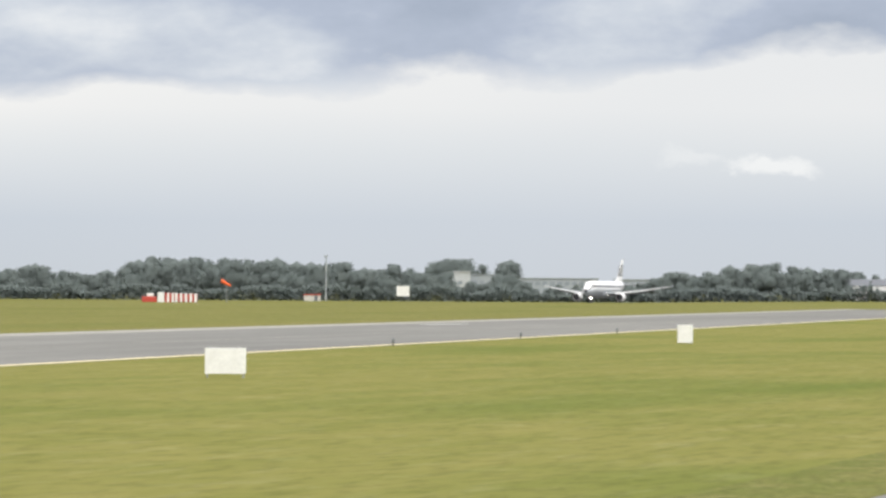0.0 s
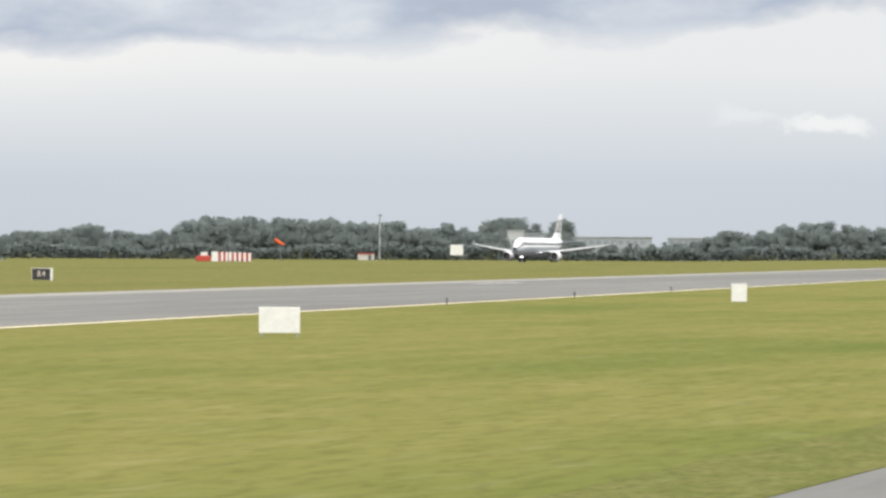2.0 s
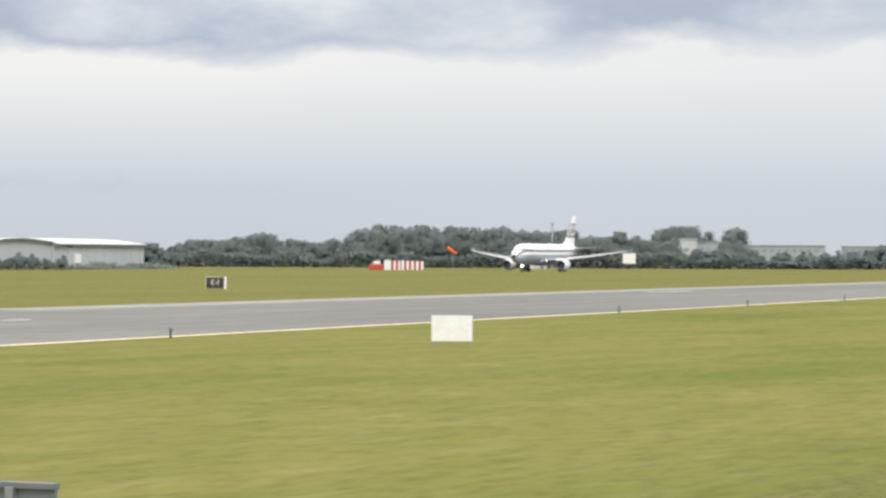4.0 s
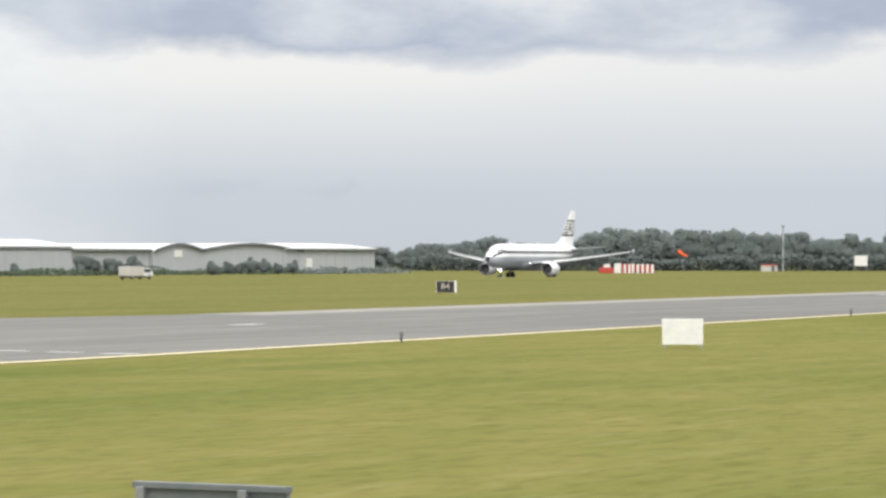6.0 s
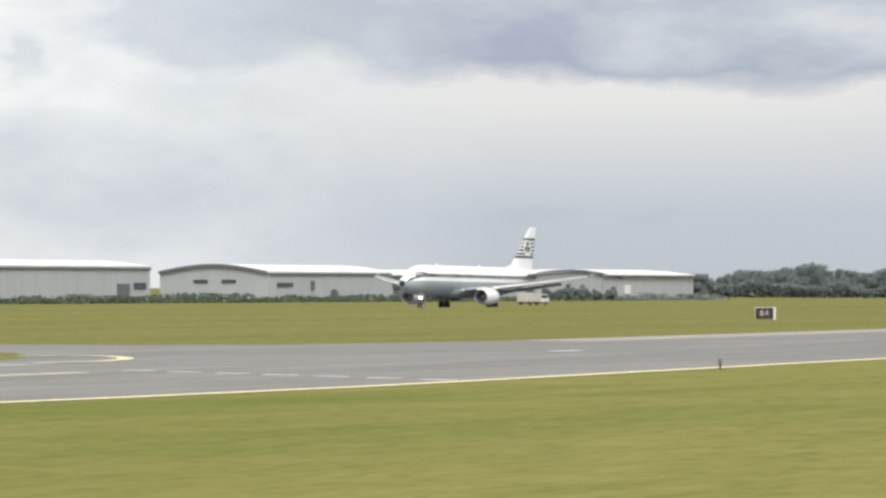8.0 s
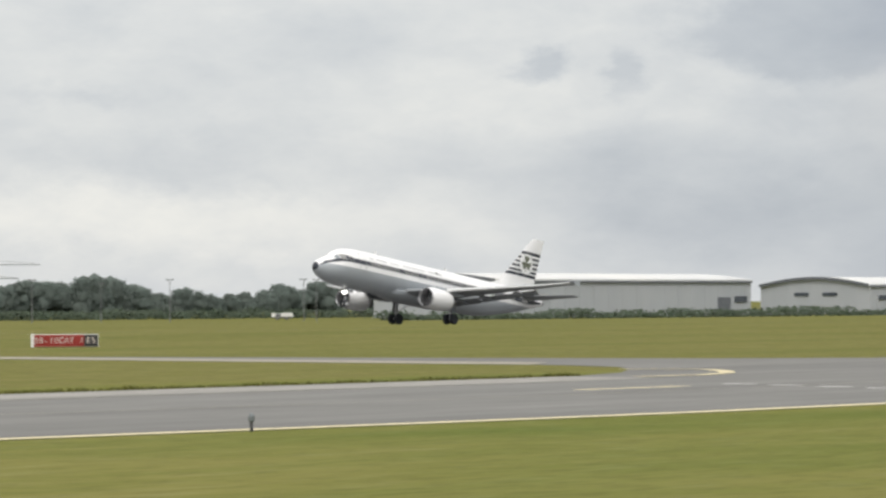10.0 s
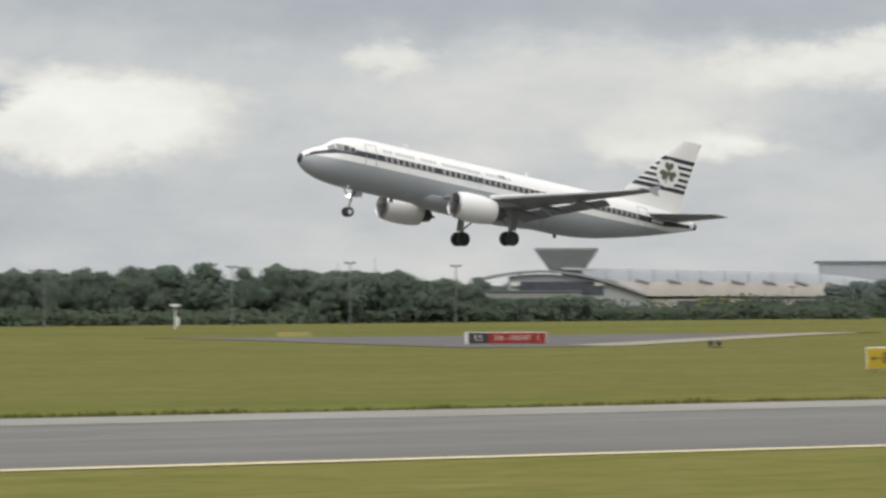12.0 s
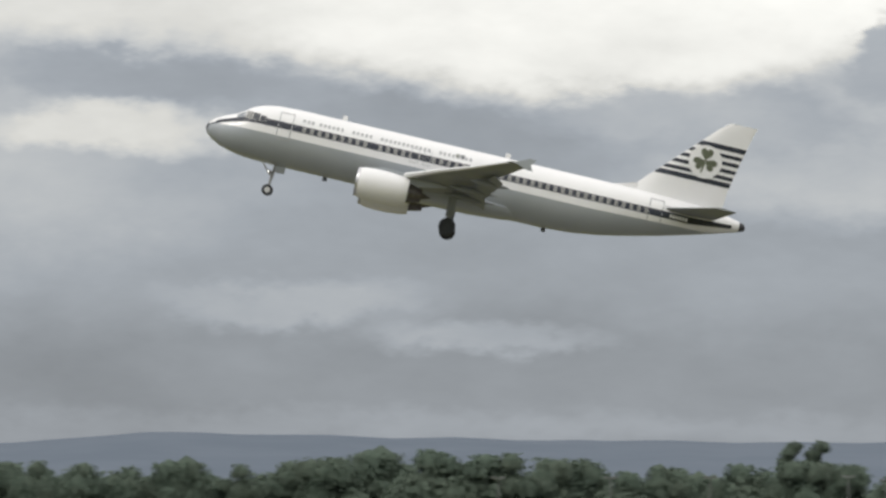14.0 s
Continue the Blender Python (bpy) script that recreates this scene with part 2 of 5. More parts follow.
ROUGH_GRASS = mat("rough_grass", (0.125, 0.138, 0.035), (0.165, 0.160, 0.05), 1.2, 1.0, island=0.2, gloss=0.05, thin=0.5, speck=0.3)
DULL_POLE = mat("dull_pole", (0.185, 0.195, 0.20), (0.16, 0.17, 0.175), 3, 0.7)
ASPHALT = mat("asphalt", (0.170, 0.169, 0.160), (0.205, 0.203, 0.192), 0.25, 0.95, bump=0.004, fine=40, stretch=(0.25, 1.6, 1), c=(0.145, 0.144, 0.138), gloss=0.1, speck=0.1)
SHOULDER = mat("pale_shoulder", (0.26, 0.254, 0.235), (0.32, 0.31, 0.283), 0.4, 0.95, bump=0.004, fine=30, stretch=(0.3, 1.5, 1), gloss=0.1, speck=0.12)
TAN_PAVING = mat("tan_concrete", (0.29, 0.272, 0.225), (0.34, 0.315, 0.255), 0.5, 0.95, bump=0.004, fine=30, gloss=0.1, speck=0.15)
RUNWAY = mat("runway_asphalt", (0.12, 0.118, 0.115), (0.15, 0.147, 0.143), 0.2, 0.95, bump=0.004, fine=30, gloss=0.12)
YELLOW_LINE = mat("worn_yellow_paint", (0.66, 0.58, 0.36), (0.55, 0.49, 0.33), 1.5, 0.8, bump=0.002, gloss=0.2)
DULL_LINE = mat("faded_line_paint", (0.30, 0.28, 0.23), (0.24, 0.235, 0.21), 1.2, 0.9, gloss=0.1)
WHITE_LINE = mat("worn_white_paint", (0.6, 0.6, 0.58), (0.42, 0.42, 0.41), 1.5, 0.8)
# lifted paler than the foliage itself, for thin haze over the hedgerow
LEAF = mat("leaves", (0.136, 0.182, 0.142), (0.150, 0.186, 0.144), 0.25, 0.9, island=0.18, c=(0.124, 0.168, 0.134), gloss=0.1, thin=0.5)
# bluer and paler again: haze over the apron put into the leaf colour
LEAF_MID = mat("hazed_apron_leaves", (0.178, 0.218, 0.194), (0.190, 0.224, 0.198), 0.2, 0.9, island=0.14, c=(0.166, 0.208, 0.188), gloss=0.1, thin=0.5)
LEAF_LIGHT = mat("scrub_leaves", (0.112, 0.150, 0.106), (0.124, 0.154, 0.110), 0.25, 0.9, island=0.16, gloss=0.1, thin=0.5)
# palest leaves: distance haze is painted into their base colour
LEAF_FAR = mat("hazed_far_leaves", (0.205, 0.242, 0.236), (0.216, 0.250, 0.240), 0.12, 0.9, island=0.06, gloss=0.1, thin=0.5)
BARK = mat("bark", (0.09, 0.075, 0.06), (0.06, 0.05, 0.04), 3, 0.9, bump=0.02)
CLAD = mat("grey_cladding", (0.42, 0.44, 0.47), (0.39, 0.41, 0.44), 0.3, 0.7, c=(0.44, 0.455, 0.48), stretch=(1, 1, 0.2), gloss=0.2)
CLAD_DARK = mat("dark_trim", (0.11, 0.12, 0.14), (0.14, 0.15, 0.17), 1, 0.6)
ROOF_PALE = mat("pale_roof_sheet", (0.62, 0.63, 0.62), (0.55, 0.56, 0.56), 0.2, 0.5, c=(0.66, 0.66, 0.63))
CREAM = mat("cream_wall", (0.55, 0.53, 0.50), (0.48, 0.46, 0.44), 0.2, 0.7)
CONE_GREY = mat("grey_zinc", (0.30, 0.31, 0.325), (0.27, 0.28, 0.295), 0.5, 0.6)
GLASS_DARK = mat("dark_glazing", (0.06, 0.07, 0.085), (0.09, 0.10, 0.12), 0.5, 0.12)
WHITE = mat("white_paint", (0.78, 0.78, 0.77), (0.70, 0.70, 0.69), 1.2, 0.55, c=(0.74, 0.73, 0.71))
BOARD = mat("weathered_white_board", (0.80, 0.80, 0.785), (0.72, 0.72, 0.705), 2.2, 0.6, bump=0.002, c=(0.76, 0.755, 0.735), speck=0.06)
POST = mat("galvanised_post", (0.36, 0.37, 0.38), (0.28, 0.29, 0.30), 4, 0.5, 0.6)
DARK_POST = mat("dark_post", (0.05, 0.05, 0.055), None, 4, 0.6)
SIGN_YELLOW = mat("sign_yellow", (0.48, 0.355, 0.025), (0.43, 0.32, 0.03), 2, 0.6, gloss=0.3)
SIGN_RED = mat("sign_red", (0.30, 0.034, 0.028), (0.26, 0.03, 0.026), 2, 0.6, gloss=0.3)
SIGN_BLACK = mat("sign_black", (0.02, 0.02, 0.022), (0.03, 0.03, 0.032), 2, 0.5)
SIGN_TEXT = mat("sign_pale_letters", (0.62, 0.55, 0.5), None, 2, 0.5)
YELLOW_TEXT = mat("sign_yellow_letters", (0.65, 0.56, 0.25), None, 2, 0.5)
RED = mat("red_paint", (0.50, 0.06, 0.04), (0.42, 0.055, 0.04), 1.5, 0.55)
ORANGE = mat("orange_fabric", (0.75, 0.13, 0.03), (0.62, 0.11, 0.03), 2, 0.8)
BUS_YELLOW = mat("bus_yellow", (0.34, 0.285, 0.06), (0.30, 0.255, 0.07), 1, 0.5)
BLUE = mat("blue_paint", (0.06, 0.13, 0.27), None, 1, 0.4)
GREY_BACK = mat("grey_sign_back", (0.145, 0.165, 0.175), (0.19, 0.205, 0.21), 3, 0.55, 0.3, bump=0.003)
# blue-grey haze is painted into the hills' base colour
HILL = mat("hazed_hills", (0.150, 0.176, 0.212), (0.136, 0.162, 0.197), 0.006, 1.0, gloss=0.0)
TYRE = mat("tyre_rubber", (0.032, 0.036, 0.042), (0.048, 0.052, 0.058), 6, 0.8)
STEEL = mat("gear_steel", (0.45, 0.45, 0.46), (0.32, 0.32, 0.33), 5, 0.4, 0.5)
PLANE_WHITE = mat("aircraft_white", (0.88, 0.88, 0.88), (0.85, 0.85, 0.85), 0.4, 0.28, coat=0.4)
# grey paint, blued to offset warm light bounced off the grass
PLANE_GREY = mat("aircraft_belly_grey", (0.415, 0.445, 0.475), (0.385, 0.415, 0.445), 0.4, 0.32, c=(0.355, 0.385, 0.415), coat=0.2)
WING_GREY = mat("wing_grey", (0.27, 0.285, 0.30), (0.23, 0.245, 0.26), 0.6, 0.45, c=(0.21, 0.225, 0.24))
METAL_LIP = mat("polished_lip", (0.62, 0.62, 0.63), None, 3, 0.38, 1.0)
NAVY = mat("dark_livery_green", (0.022, 0.027, 0.040), (0.028, 0.034, 0.05), 2, 0.35)
CLOVER = mat("leaf_emblem_green", (0.135, 0.15, 0.10), None, 3, 0.4)
TITLE_GREY = mat("faded_title_grey", (0.46, 0.47, 0.48), None, 3, 0.4)
NOZZLE = mat("burnt_nozzle_metal", (0.16, 0.15, 0.14), (0.11, 0.10, 0.10), 4, 0.4, 0.7)
PANE = mat("cabin_window", (0.05, 0.055, 0.065), (0.08, 0.085, 0.1), 3, 0.15)
GREY_PANE = mat("grey_window_pane", (0.30, 0.30, 0.29), (0.20, 0.20, 0.20), 0.9, 0.2)
# reflected sky is put into the glass as pale grey base colour
WINDSCREEN = mat("sky_toned_windscreen", (0.33, 0.35, 0.37), (0.24, 0.26, 0.28), 2, 0.08)
SLAT_WHITE = mat("slat_white", (0.74, 0.745, 0.75), (0.68, 0.685, 0.69), 1.5, 0.35)
# low-contrast tones with distance haze put into the colour
FAR_WALL = mat("hazy_grey_wall", (0.33, 0.36, 0.39), (0.30, 0.33, 0.36), 0.2, 0.8)
FAR_PALE = mat("hazy_pale_wall", (0.47, 0.49, 0.51), (0.42, 0.44, 0.46), 0.2, 0.8)
FAR_GLASS = mat("hazy_window", (0.26, 0.29, 0.32), (0.22, 0.25, 0.28), 0.4, 0.4)
ROOF_BLUE = mat("blue_grey_roof_sheet", (0.33, 0.355, 0.385), (0.29, 0.315, 0.345), 0.25, 0.55, c=(0.36, 0.38, 0.40))
SKIRT = mat("pale_pink_grey_sheet", (0.46, 0.43, 0.405), (0.41, 0.385, 0.365), 0.3, 0.6)
PANE_FRAME = mat("window_surround", (0.42, 0.42, 0.40), None, 3, 0.3)
LAMP_GLOW = glow("lamp_glow", (1.0, 0.97, 0.88), 12.0)
LAMP_SOFT = glow("wing_lamp_glow", (1.0, 0.97, 0.9), 5.0)


# ---------- mesh helpers ----------
def mesh_of(name, bm, material, smooth=False):
    me = bpy.data.meshes.new(name)
    bm.to_mesh(me)
    bm.free()
    for m in (material if isinstance(material, (list, tuple)) else [material]):
        me.materials.append(m)
    if smooth:
        me.polygons.foreach_set("use_smooth", [True] * len(me.polygons))
        me.set_sharp_from_angle(angle=radians(38))
    return me


def part(name, bm, material, parent, label="", smooth=False):
    ob = new(name, mesh_of(name, bm, material, smooth))
    ob.parent = parent
    if label:
        ob["label"] = label
    return ob


def thing(name, label, category, x=0, y=0, z=0, rz=0, group="", kind=""):
    ob = new(name)
    ob.empty_display_size = 0.2
    ob.matrix_basis = pose(x, y, z, 0, 0, rz)
    return tagged(ob, label, category, group, kind)


def box(bm, x0, x1, y0, y1, z0, z1, bevel=0.0):
    r = bmesh.ops.create_cube(bm, size=1.0)
    for v in r["verts"]:
        v.co = Vector((x0 + (v.co.x + 0.5) * (x1 - x0), y0 + (v.co.y + 0.5) * (y1 - y0), z0 + (v.co.z + 0.5) * (z1 - z0)))
    if bevel:
        es = {e for v in r["verts"] for e in v.link_edges}
        bmesh.ops.bevel(bm, geom=list(es), offset=bevel, segments=2, affect="EDGES", profile=0.6)
    return bm


def boxed(*a, **k):
    return box(bmesh.new(), *a, **k)


def rod(bm, a, b, r0, r1=None, n=10):
    a, b = Vector(a), Vector(b)
    q = (b - a).to_track_quat("Z", "Y").to_matrix()
    r1 = r0 if r1 is None else r1
    rings = []
    for p, r in ((a, r0), (b, r1)):
        rings.append([bm.verts.new(p + q @ Vector((r * math.cos(2 * math.pi * i / n), r * math.sin(2 * math.pi * i / n), 0))) for i in range(n)])
    for i in range(n):
        bm.faces.new((rings[0][i], rings[0][(i + 1) % n], rings[1][(i + 1) % n], rings[1][i]))
    bm.faces.new(rings[0][::-1])
    bm.faces.new(rings[1])
    return bm


def rodded(*a, **k):
    return rod(bmesh.new(), *a, **k)


def loft(rings, close=True, caps=True, bm=None):
    """A skin through rings of points, each ring with the same count."""
    bm = bm or bmesh.new()
    vs = [[bm.verts.new(p) for p in r] for r in rings]
    n = len(vs[0])
    for a, b in zip(vs, vs[1:]):
        for i in range(n if close else n - 1):
            bm.faces.new((a[i], a[(i + 1) % n], b[(i + 1) % n], b[i]))
    if caps and close:
        bm.faces.new(vs[0][::-1])
        bm.faces.new(vs[-1])
    bmesh.ops.recalc_face_normals(bm, faces=bm.faces)
    return bm


def lathe(profile, n=28, axis="x", centre=(0, 0, 0), caps=True):
    """A turned form: profile of (along, radius)."""
    rings = []
    for s, r in profile:
        ring = []
        for i in range(n):
            a = 2 * math.pi * i / n
            u, w = r * math.cos(a), r * math.sin(a)
            ring.append(Vector(centre) + (Vector((s, u, w)) if axis == "x" else Vector((u, s, w)) if axis == "y" else Vector((u, w, s))))
        rings.append(ring)
    return loft(rings, caps=caps)


def sheet_mesh(name, xs, ys_of, z_of, material, label, category, rows=6, kind="structure"):
    """A thin ground layer along xs, between the two edges that ys_of gives."""
    verts, faces = [], []
    for x in xs:
        y0, y1 = ys_of(x)
        for j in range(rows + 1):
            y = y0 + (y1 - y0) * j / rows
            verts.append((x, y, z_of(x, y)))
    for i in range(len(xs) - 1):
        for j in range(rows):
            a = i * (rows + 1) + j
            faces.append((a, a + rows + 1, a + rows + 2, a + 1))
    me = bpy.data.meshes.new(name)
    me.from_pydata(verts, [], faces)
    me.materials.append(material)
    return tagged(new(name, me), label, category, kind=kind)


def frange(a, b, step):
    n = max(1, int(round((b - a) / step)))
    return [a + (b - a) * i / n for i in range(n + 1)]


def smooth01(x):
    x = min(1, max(0, x))
    return x * x * (3 - 2 * x)


# ---------- ground ----------
RUNWAY_Y, RUNWAY_Z = 243.8, -0.36


def gz(x, y):
    """Height of the ground: level, a low grassy crown before the runway, then the runway's level. The crown and the far
    rise are shaped to fit the camera's view.
    """
    crown = 0.31 * smooth01((y - 150) / 60) * (1 - smooth01((y - 212) / 8))
    rise = 0.55 * smooth01((x - 78) / 45) * smooth01((y - 278) / 35) * (1 - smooth01((x - 270) / 60))
    return crown + RUNWAY_Z * smooth01((y - 211) / 9) + rise


def build_ground():
    xs = [-3000, -1500, -800, -400, -200] + frange(-100, 400, 10) + [450, 520, 600, 700, 850, 1000, 1300, 1700, 2200, 3000, 4600]
    ys = [-400, -100, -20, 0, 10, 20, 30, 40, 60, 80, 86, 100, 120] + frange(140, 240, 4) + [250, 260, 270, 280, 290, 300, 310, 320, 330, 350, 380, 420, 500, 600, 800, 1200, 2000, 3000, 4600]
    verts = [(x, y, gz(x, y)) for x in xs for y in ys]
    n = len(ys)
    faces = [(i * n + j, (i + 1) * n + j, (i + 1) * n + j + 1, i * n + j + 1) for i in range(len(xs) - 1) for j in range(n - 1)]
    me = bpy.data.meshes.new("ground")
    me.from_pydata(verts, [], faces)
    me.materials.append(GRASS)
    me.materials.append(DRY_GRASS)
    mid_y = [(ys[j] + ys[j + 1]) / 2 for i in range(len(xs) - 1) for j in range(n - 1)]
    me.polygons.foreach_set("material_index", [1 if y > 86 else 0 for y in mid_y])
    me.polygons.foreach_set("use_smooth", [True] * len(faces))
    tagged(new("ground", me), "mown yellow-green airfield grass reaching the horizon", "grass", kind="structure")


def near_edge(x):
    return 53.8 - 2.3 * smooth01((x - 38) / 36) + 0.075 * max(0, x - 85)


def along(stops, v):
    """Linear between the stops."""
    if v <= stops[0][0]:
        return stops[0][1]
    for (a, p), (b, q) in zip(stops, stops[1:]):
        if a <= v <= b:
            return p + (q - p) * (v - a) / (b - a)
    return stops[-1][1]


MOUTH = [(98, 79.8), (103, 80.2), (109, 82.6), (114, 86.0), (118, 89.5), (120.5, 95), (121.5, 99), (134, 104), (137, 98.7), (142, 92.6), (148, 90.9), (155, 89.6), (165, 89.7)]


def far_edge(x):
    """The far side of the taxiway, with the rounded mouth of the branch."""
    if x < 98:
        return 78.0 + 1.8 * smooth01((x - 35) / 45)
    if x < 165:
        return along(MOUTH, x)
    return 86.3 + 0.075 * (x - 120)


def build_pavement():
    lift = lambda h: (lambda x, y: gz(x, y) + h)
    xs = frange(-60, 90, 6) + frange(92, 170, 1) + frange(174, 600, 6)
    sheet_mesh("taxiway", xs, lambda x: (near_edge(x), far_edge(x)), lift(0.012), ASPHALT, "weathered grey asphalt taxiway between grass verges", "taxiway")
    sheet_mesh("taxiway_shoulder", frange(-60, 102, 6), lambda x: (far_edge(x) - 4.5, far_edge(x) - 0.02), lift(0.017), SHOULDER, "paler grey paved shoulder along the taxiway", "pavement")
    sheet_mesh("outer_shoulder", frange(160, 600, 8), lambda x: (far_edge(x) - 4.5, far_edge(x) - 0.02), lift(0.017), SHOULDER, "paler grey paved shoulder past the branch", "pavement")
    sheet_mesh("edge_line", xs, lambda x: (near_edge(x) + 0.02, near_edge(x) + 0.7), lift(0.018), YELLOW_LINE, "worn pale yellow taxiway edge line", "marking", 1)
    sheet_mesh("centre_line", xs, lambda x: (near_edge(x) + 13.0, near_edge(x) + 13.12), lift(0.018), DULL_LINE, "thin faded yellow taxiway centre line", "marking", 1)
    sheet_mesh("shoulder_line", frange(-60, 96, 6), lambda x: (far_edge(x) - 5.2, far_edge(x) - 5.05), lift(0.019), DULL_LINE, "faded pale line at the taxiway shoulder", "marking", 1)
    # short branch that climbs to the runway
    sheet_mesh("branch_taxiway", frange(120.2, 125.2, 1.25), lambda x: (96 + 3 * (x - 120.2) / 5, 154), lift(0.016), TAN_PAVING, "pale narrow branch taxiway leading to the runway", "taxiway", 30)
    sheet_mesh("branch_fillet", frange(125.2, 137, 0.8), lambda x: (96.5, max(97.0, 135 - 3.1 * (x - 125.2))), lift(0.014), ASPHALT, "asphalt fillet where the branch joins the taxiway", "taxiway", 4)
    sheet_mesh("runway", frange(-900, 1700, 50), lambda x: (RUNWAY_Y - 23, RUNWAY_Y + 23), lift(0.015), RUNWAY, "dark asphalt runway beyond the grass", "runway", 4)
    entry = lambda x: 172 + 0.82 * max(0, x - 113)
    sheet_mesh("runway_entry", frange(102, 180, 3), lambda x: (min(entry(x), 224), 226), lift(0.03), RUNWAY, "dark asphalt entry to the runway over the grass crown", "taxiway", 16)
    sheet_mesh("entry_shoulder", frange(112, 178, 2), lambda x: (min(entry(x), 224), min(entry(x) + 4.5, 225.5)), lift(0.036), TAN_PAVING, "pale worn edge of the runway entry", "pavement", 2)
    # markings at the junction
    holding = thing("holding_marking", "row of worn pale dashes across the taxiway", "marking", kind="structure")
    for k in range(7):
        y = near_edge(92) + 1.2 + 2.35 * k
        x = 91.5 + 0.32 * (y - 53)
        part("dash", boxed(x - 0.2, x + 0.2, y, y + 1.15, 0.014, 0.02), WHITE_LINE, holding)
    spot = thing("stud_marking", "short bright worn dashes on the taxiway", "marking", kind="structure")
    part("dash", boxed(134.2, 136.6, 72.9, 73.5, 0.014, 0.021), WHITE_LINE, spot)
    part("dash", boxed(274, 286, 90.0, 90.7, 0.014, 0.021), WHITE_LINE, spot)
    bar = thing("turn_marking", "worn yellow turn line on the taxiway", "marking", kind="structure")
    part("line", boxed(87.2, 92.8, 67.5, 67.95, 0.014, 0.021), YELLOW_LINE, bar)
    bm = bmesh.new()
    pts = [Vector((x, y, 0)) for x, y in ((103, 77.4), (106.5, 77.0), (110, 78.3), (112.5, 80.2), (114.5, 82.2), (115.1, 83.5), (114.7, 85), (113.6, 86.2))]
    for p, q in zip(pts, pts[1:]):
        d = (q - p).normalized().cross(Vector((0, 0, 1))) * 0.32
        quad = [bm.verts.new(v + Vector((0, 0, 0.03))) for v in (p - d, q - d, q + d, p + d)]
        bm.faces.new(quad)
    part("curved_line", bm, YELLOW_LINE, bar)
    sheet_mesh("rough_verge", frange(-30, 200, 5), lambda x: (9.95 - 0.012 * x, 11.9 + 0.25 * noise.noise((x * 0.5, 0, 0))), lift(0.008), VERGE, "darker unmown grass beside the service road", "grass", 3)
    # service road by the viewer
    sheet_mesh("service_road", frange(-30, 160, 10), lambda x: (2.5, 9.9 - 0.012 * x), lift(0.012), ASPHALT, "grey asphalt service road beside the grass", "road", 2)


def leaf_soup(points, normals, size, rng, up_bias=0.0):
    """Quads of about that size at the points, turned at random round their normals."""
    n = len(points)
    t = rng.normal(size=(n, 3))
    nn = normals + rng.normal(scale=0.38, size=(n, 3))
    nn /= np.linalg.norm(nn, axis=1)[:, None]
    t -= (t * nn).sum(1)[:, None] * nn
    t /= np.linalg.norm(t, axis=1)[:, None]
    b = np.cross(nn, t)
    s = size * rng.uniform(0.6, 1.4, n)[:, None]
    q = np.stack([points - t * s, points - b * s * 0.7, points + t * s, points + b * s * 0.7], 1).reshape(-1, 3)
    return q, np.arange(4 * n).reshape(-1, 4)


def soup_mesh(name, verts, faces, material, normals=None):
    """normals: one a face, so that a clump is shaded as the rounded mass that it belongs to."""
    me = bpy.data.meshes.new(name)
    me.from_pydata(verts.tolist(), [], faces.tolist())
    me.materials.append(material)
    if normals is not None:
        me.polygons.foreach_set("use_smooth", [True] * len(me.polygons))
        me.normals_split_custom_set(np.repeat(normals, faces.shape[1], axis=0).tolist())
    return me


def crown_points(rng, h, w, base, count, slender=False):
    """Leaf clumps on a cluster of lobes, with gaps between them."""
    lobes = []
    for k in range(12 if slender else 17):
        a, f = rng.uniform(0, 2 * math.pi), rng.uniform(0.0, 1.0)
        zc = base + (h - base) * (0.18 + 0.70 * f)
        reach = w * 0.5 * (1 - 0.75 * abs(f - 0.35)) * rng.uniform(0.25, 0.92)
        r = w * rng.uniform(0.15, 0.28)
        if k == 0:
            zc, reach, r = base + (h - base) * 0.47, 0.0, min(w, h - base) * 0.41
        if slender:
            zc, reach, r = base + (h - base) * (0.10 + 0.80 * k / 11), 0.14 * w, w * (0.36 - 0.16 * k / 11) * rng.uniform(0.85, 1.1)
        lobes.append((reach * math.cos(a), reach * math.sin(a), zc, r))
    P, N = [], []
    area = sum(q[3] ** 2 for q in lobes)
    for cx, cy, cz, r in lobes:
        n = int(count * r * r / area)
        d = rng.normal(size=(n, 3))
        d /= np.linalg.norm(d, axis=1)[:, None]
        rr = r * (0.86 + 0.30 * rng.random(n) ** 1.3)[:, None]
        p = np.array([cx, cy, cz]) + d * rr * np.array([1, 1, 0.85])
        P.append(p)
        N.append(d)
    P, N = np.concatenate(P), np.concatenate(N)
    keep = (P[:, 2] > base * 0.6) & (P[:, 2] < h)
    return P[keep], N[keep], lobes


def leaves_of(name, P, N, size, material, rng, lobes=()):
    """Leaf clumps over the dense inner foliage of each lobe."""
    v, f = leaf_soup(P, N, size, rng)
    # normals lean upward to lighten the foliage and even out its shading
    nn = N * 0.4 + np.array([0, -0.15, 1.0]) + rng.normal(scale=0.12, size=N.shape)
    nn /= np.linalg.norm(nn, axis=1)[:, None]
    verts, faces, normals = v.tolist(), f.tolist(), np.repeat(nn, 4, axis=0).tolist()
    for cx, cy, cz, r in lobes:
        k = len(verts)
        ball = BALL_V * (r * 0.88 * rng.uniform(0.88, 1.08, (len(BALL_V), 1))) * np.array([1, 1, 0.85]) + np.array([cx, cy, cz])
        verts += ball.tolist()
        for q in BALL_F:
            faces.append([k + i for i in q])
            for i in q:
                m = Vector(BALL_V[i]) * 0.4 + Vector((0, -0.15, 1))
                normals.append(m.normalized()[:])
    me = bpy.data.meshes.new(name)
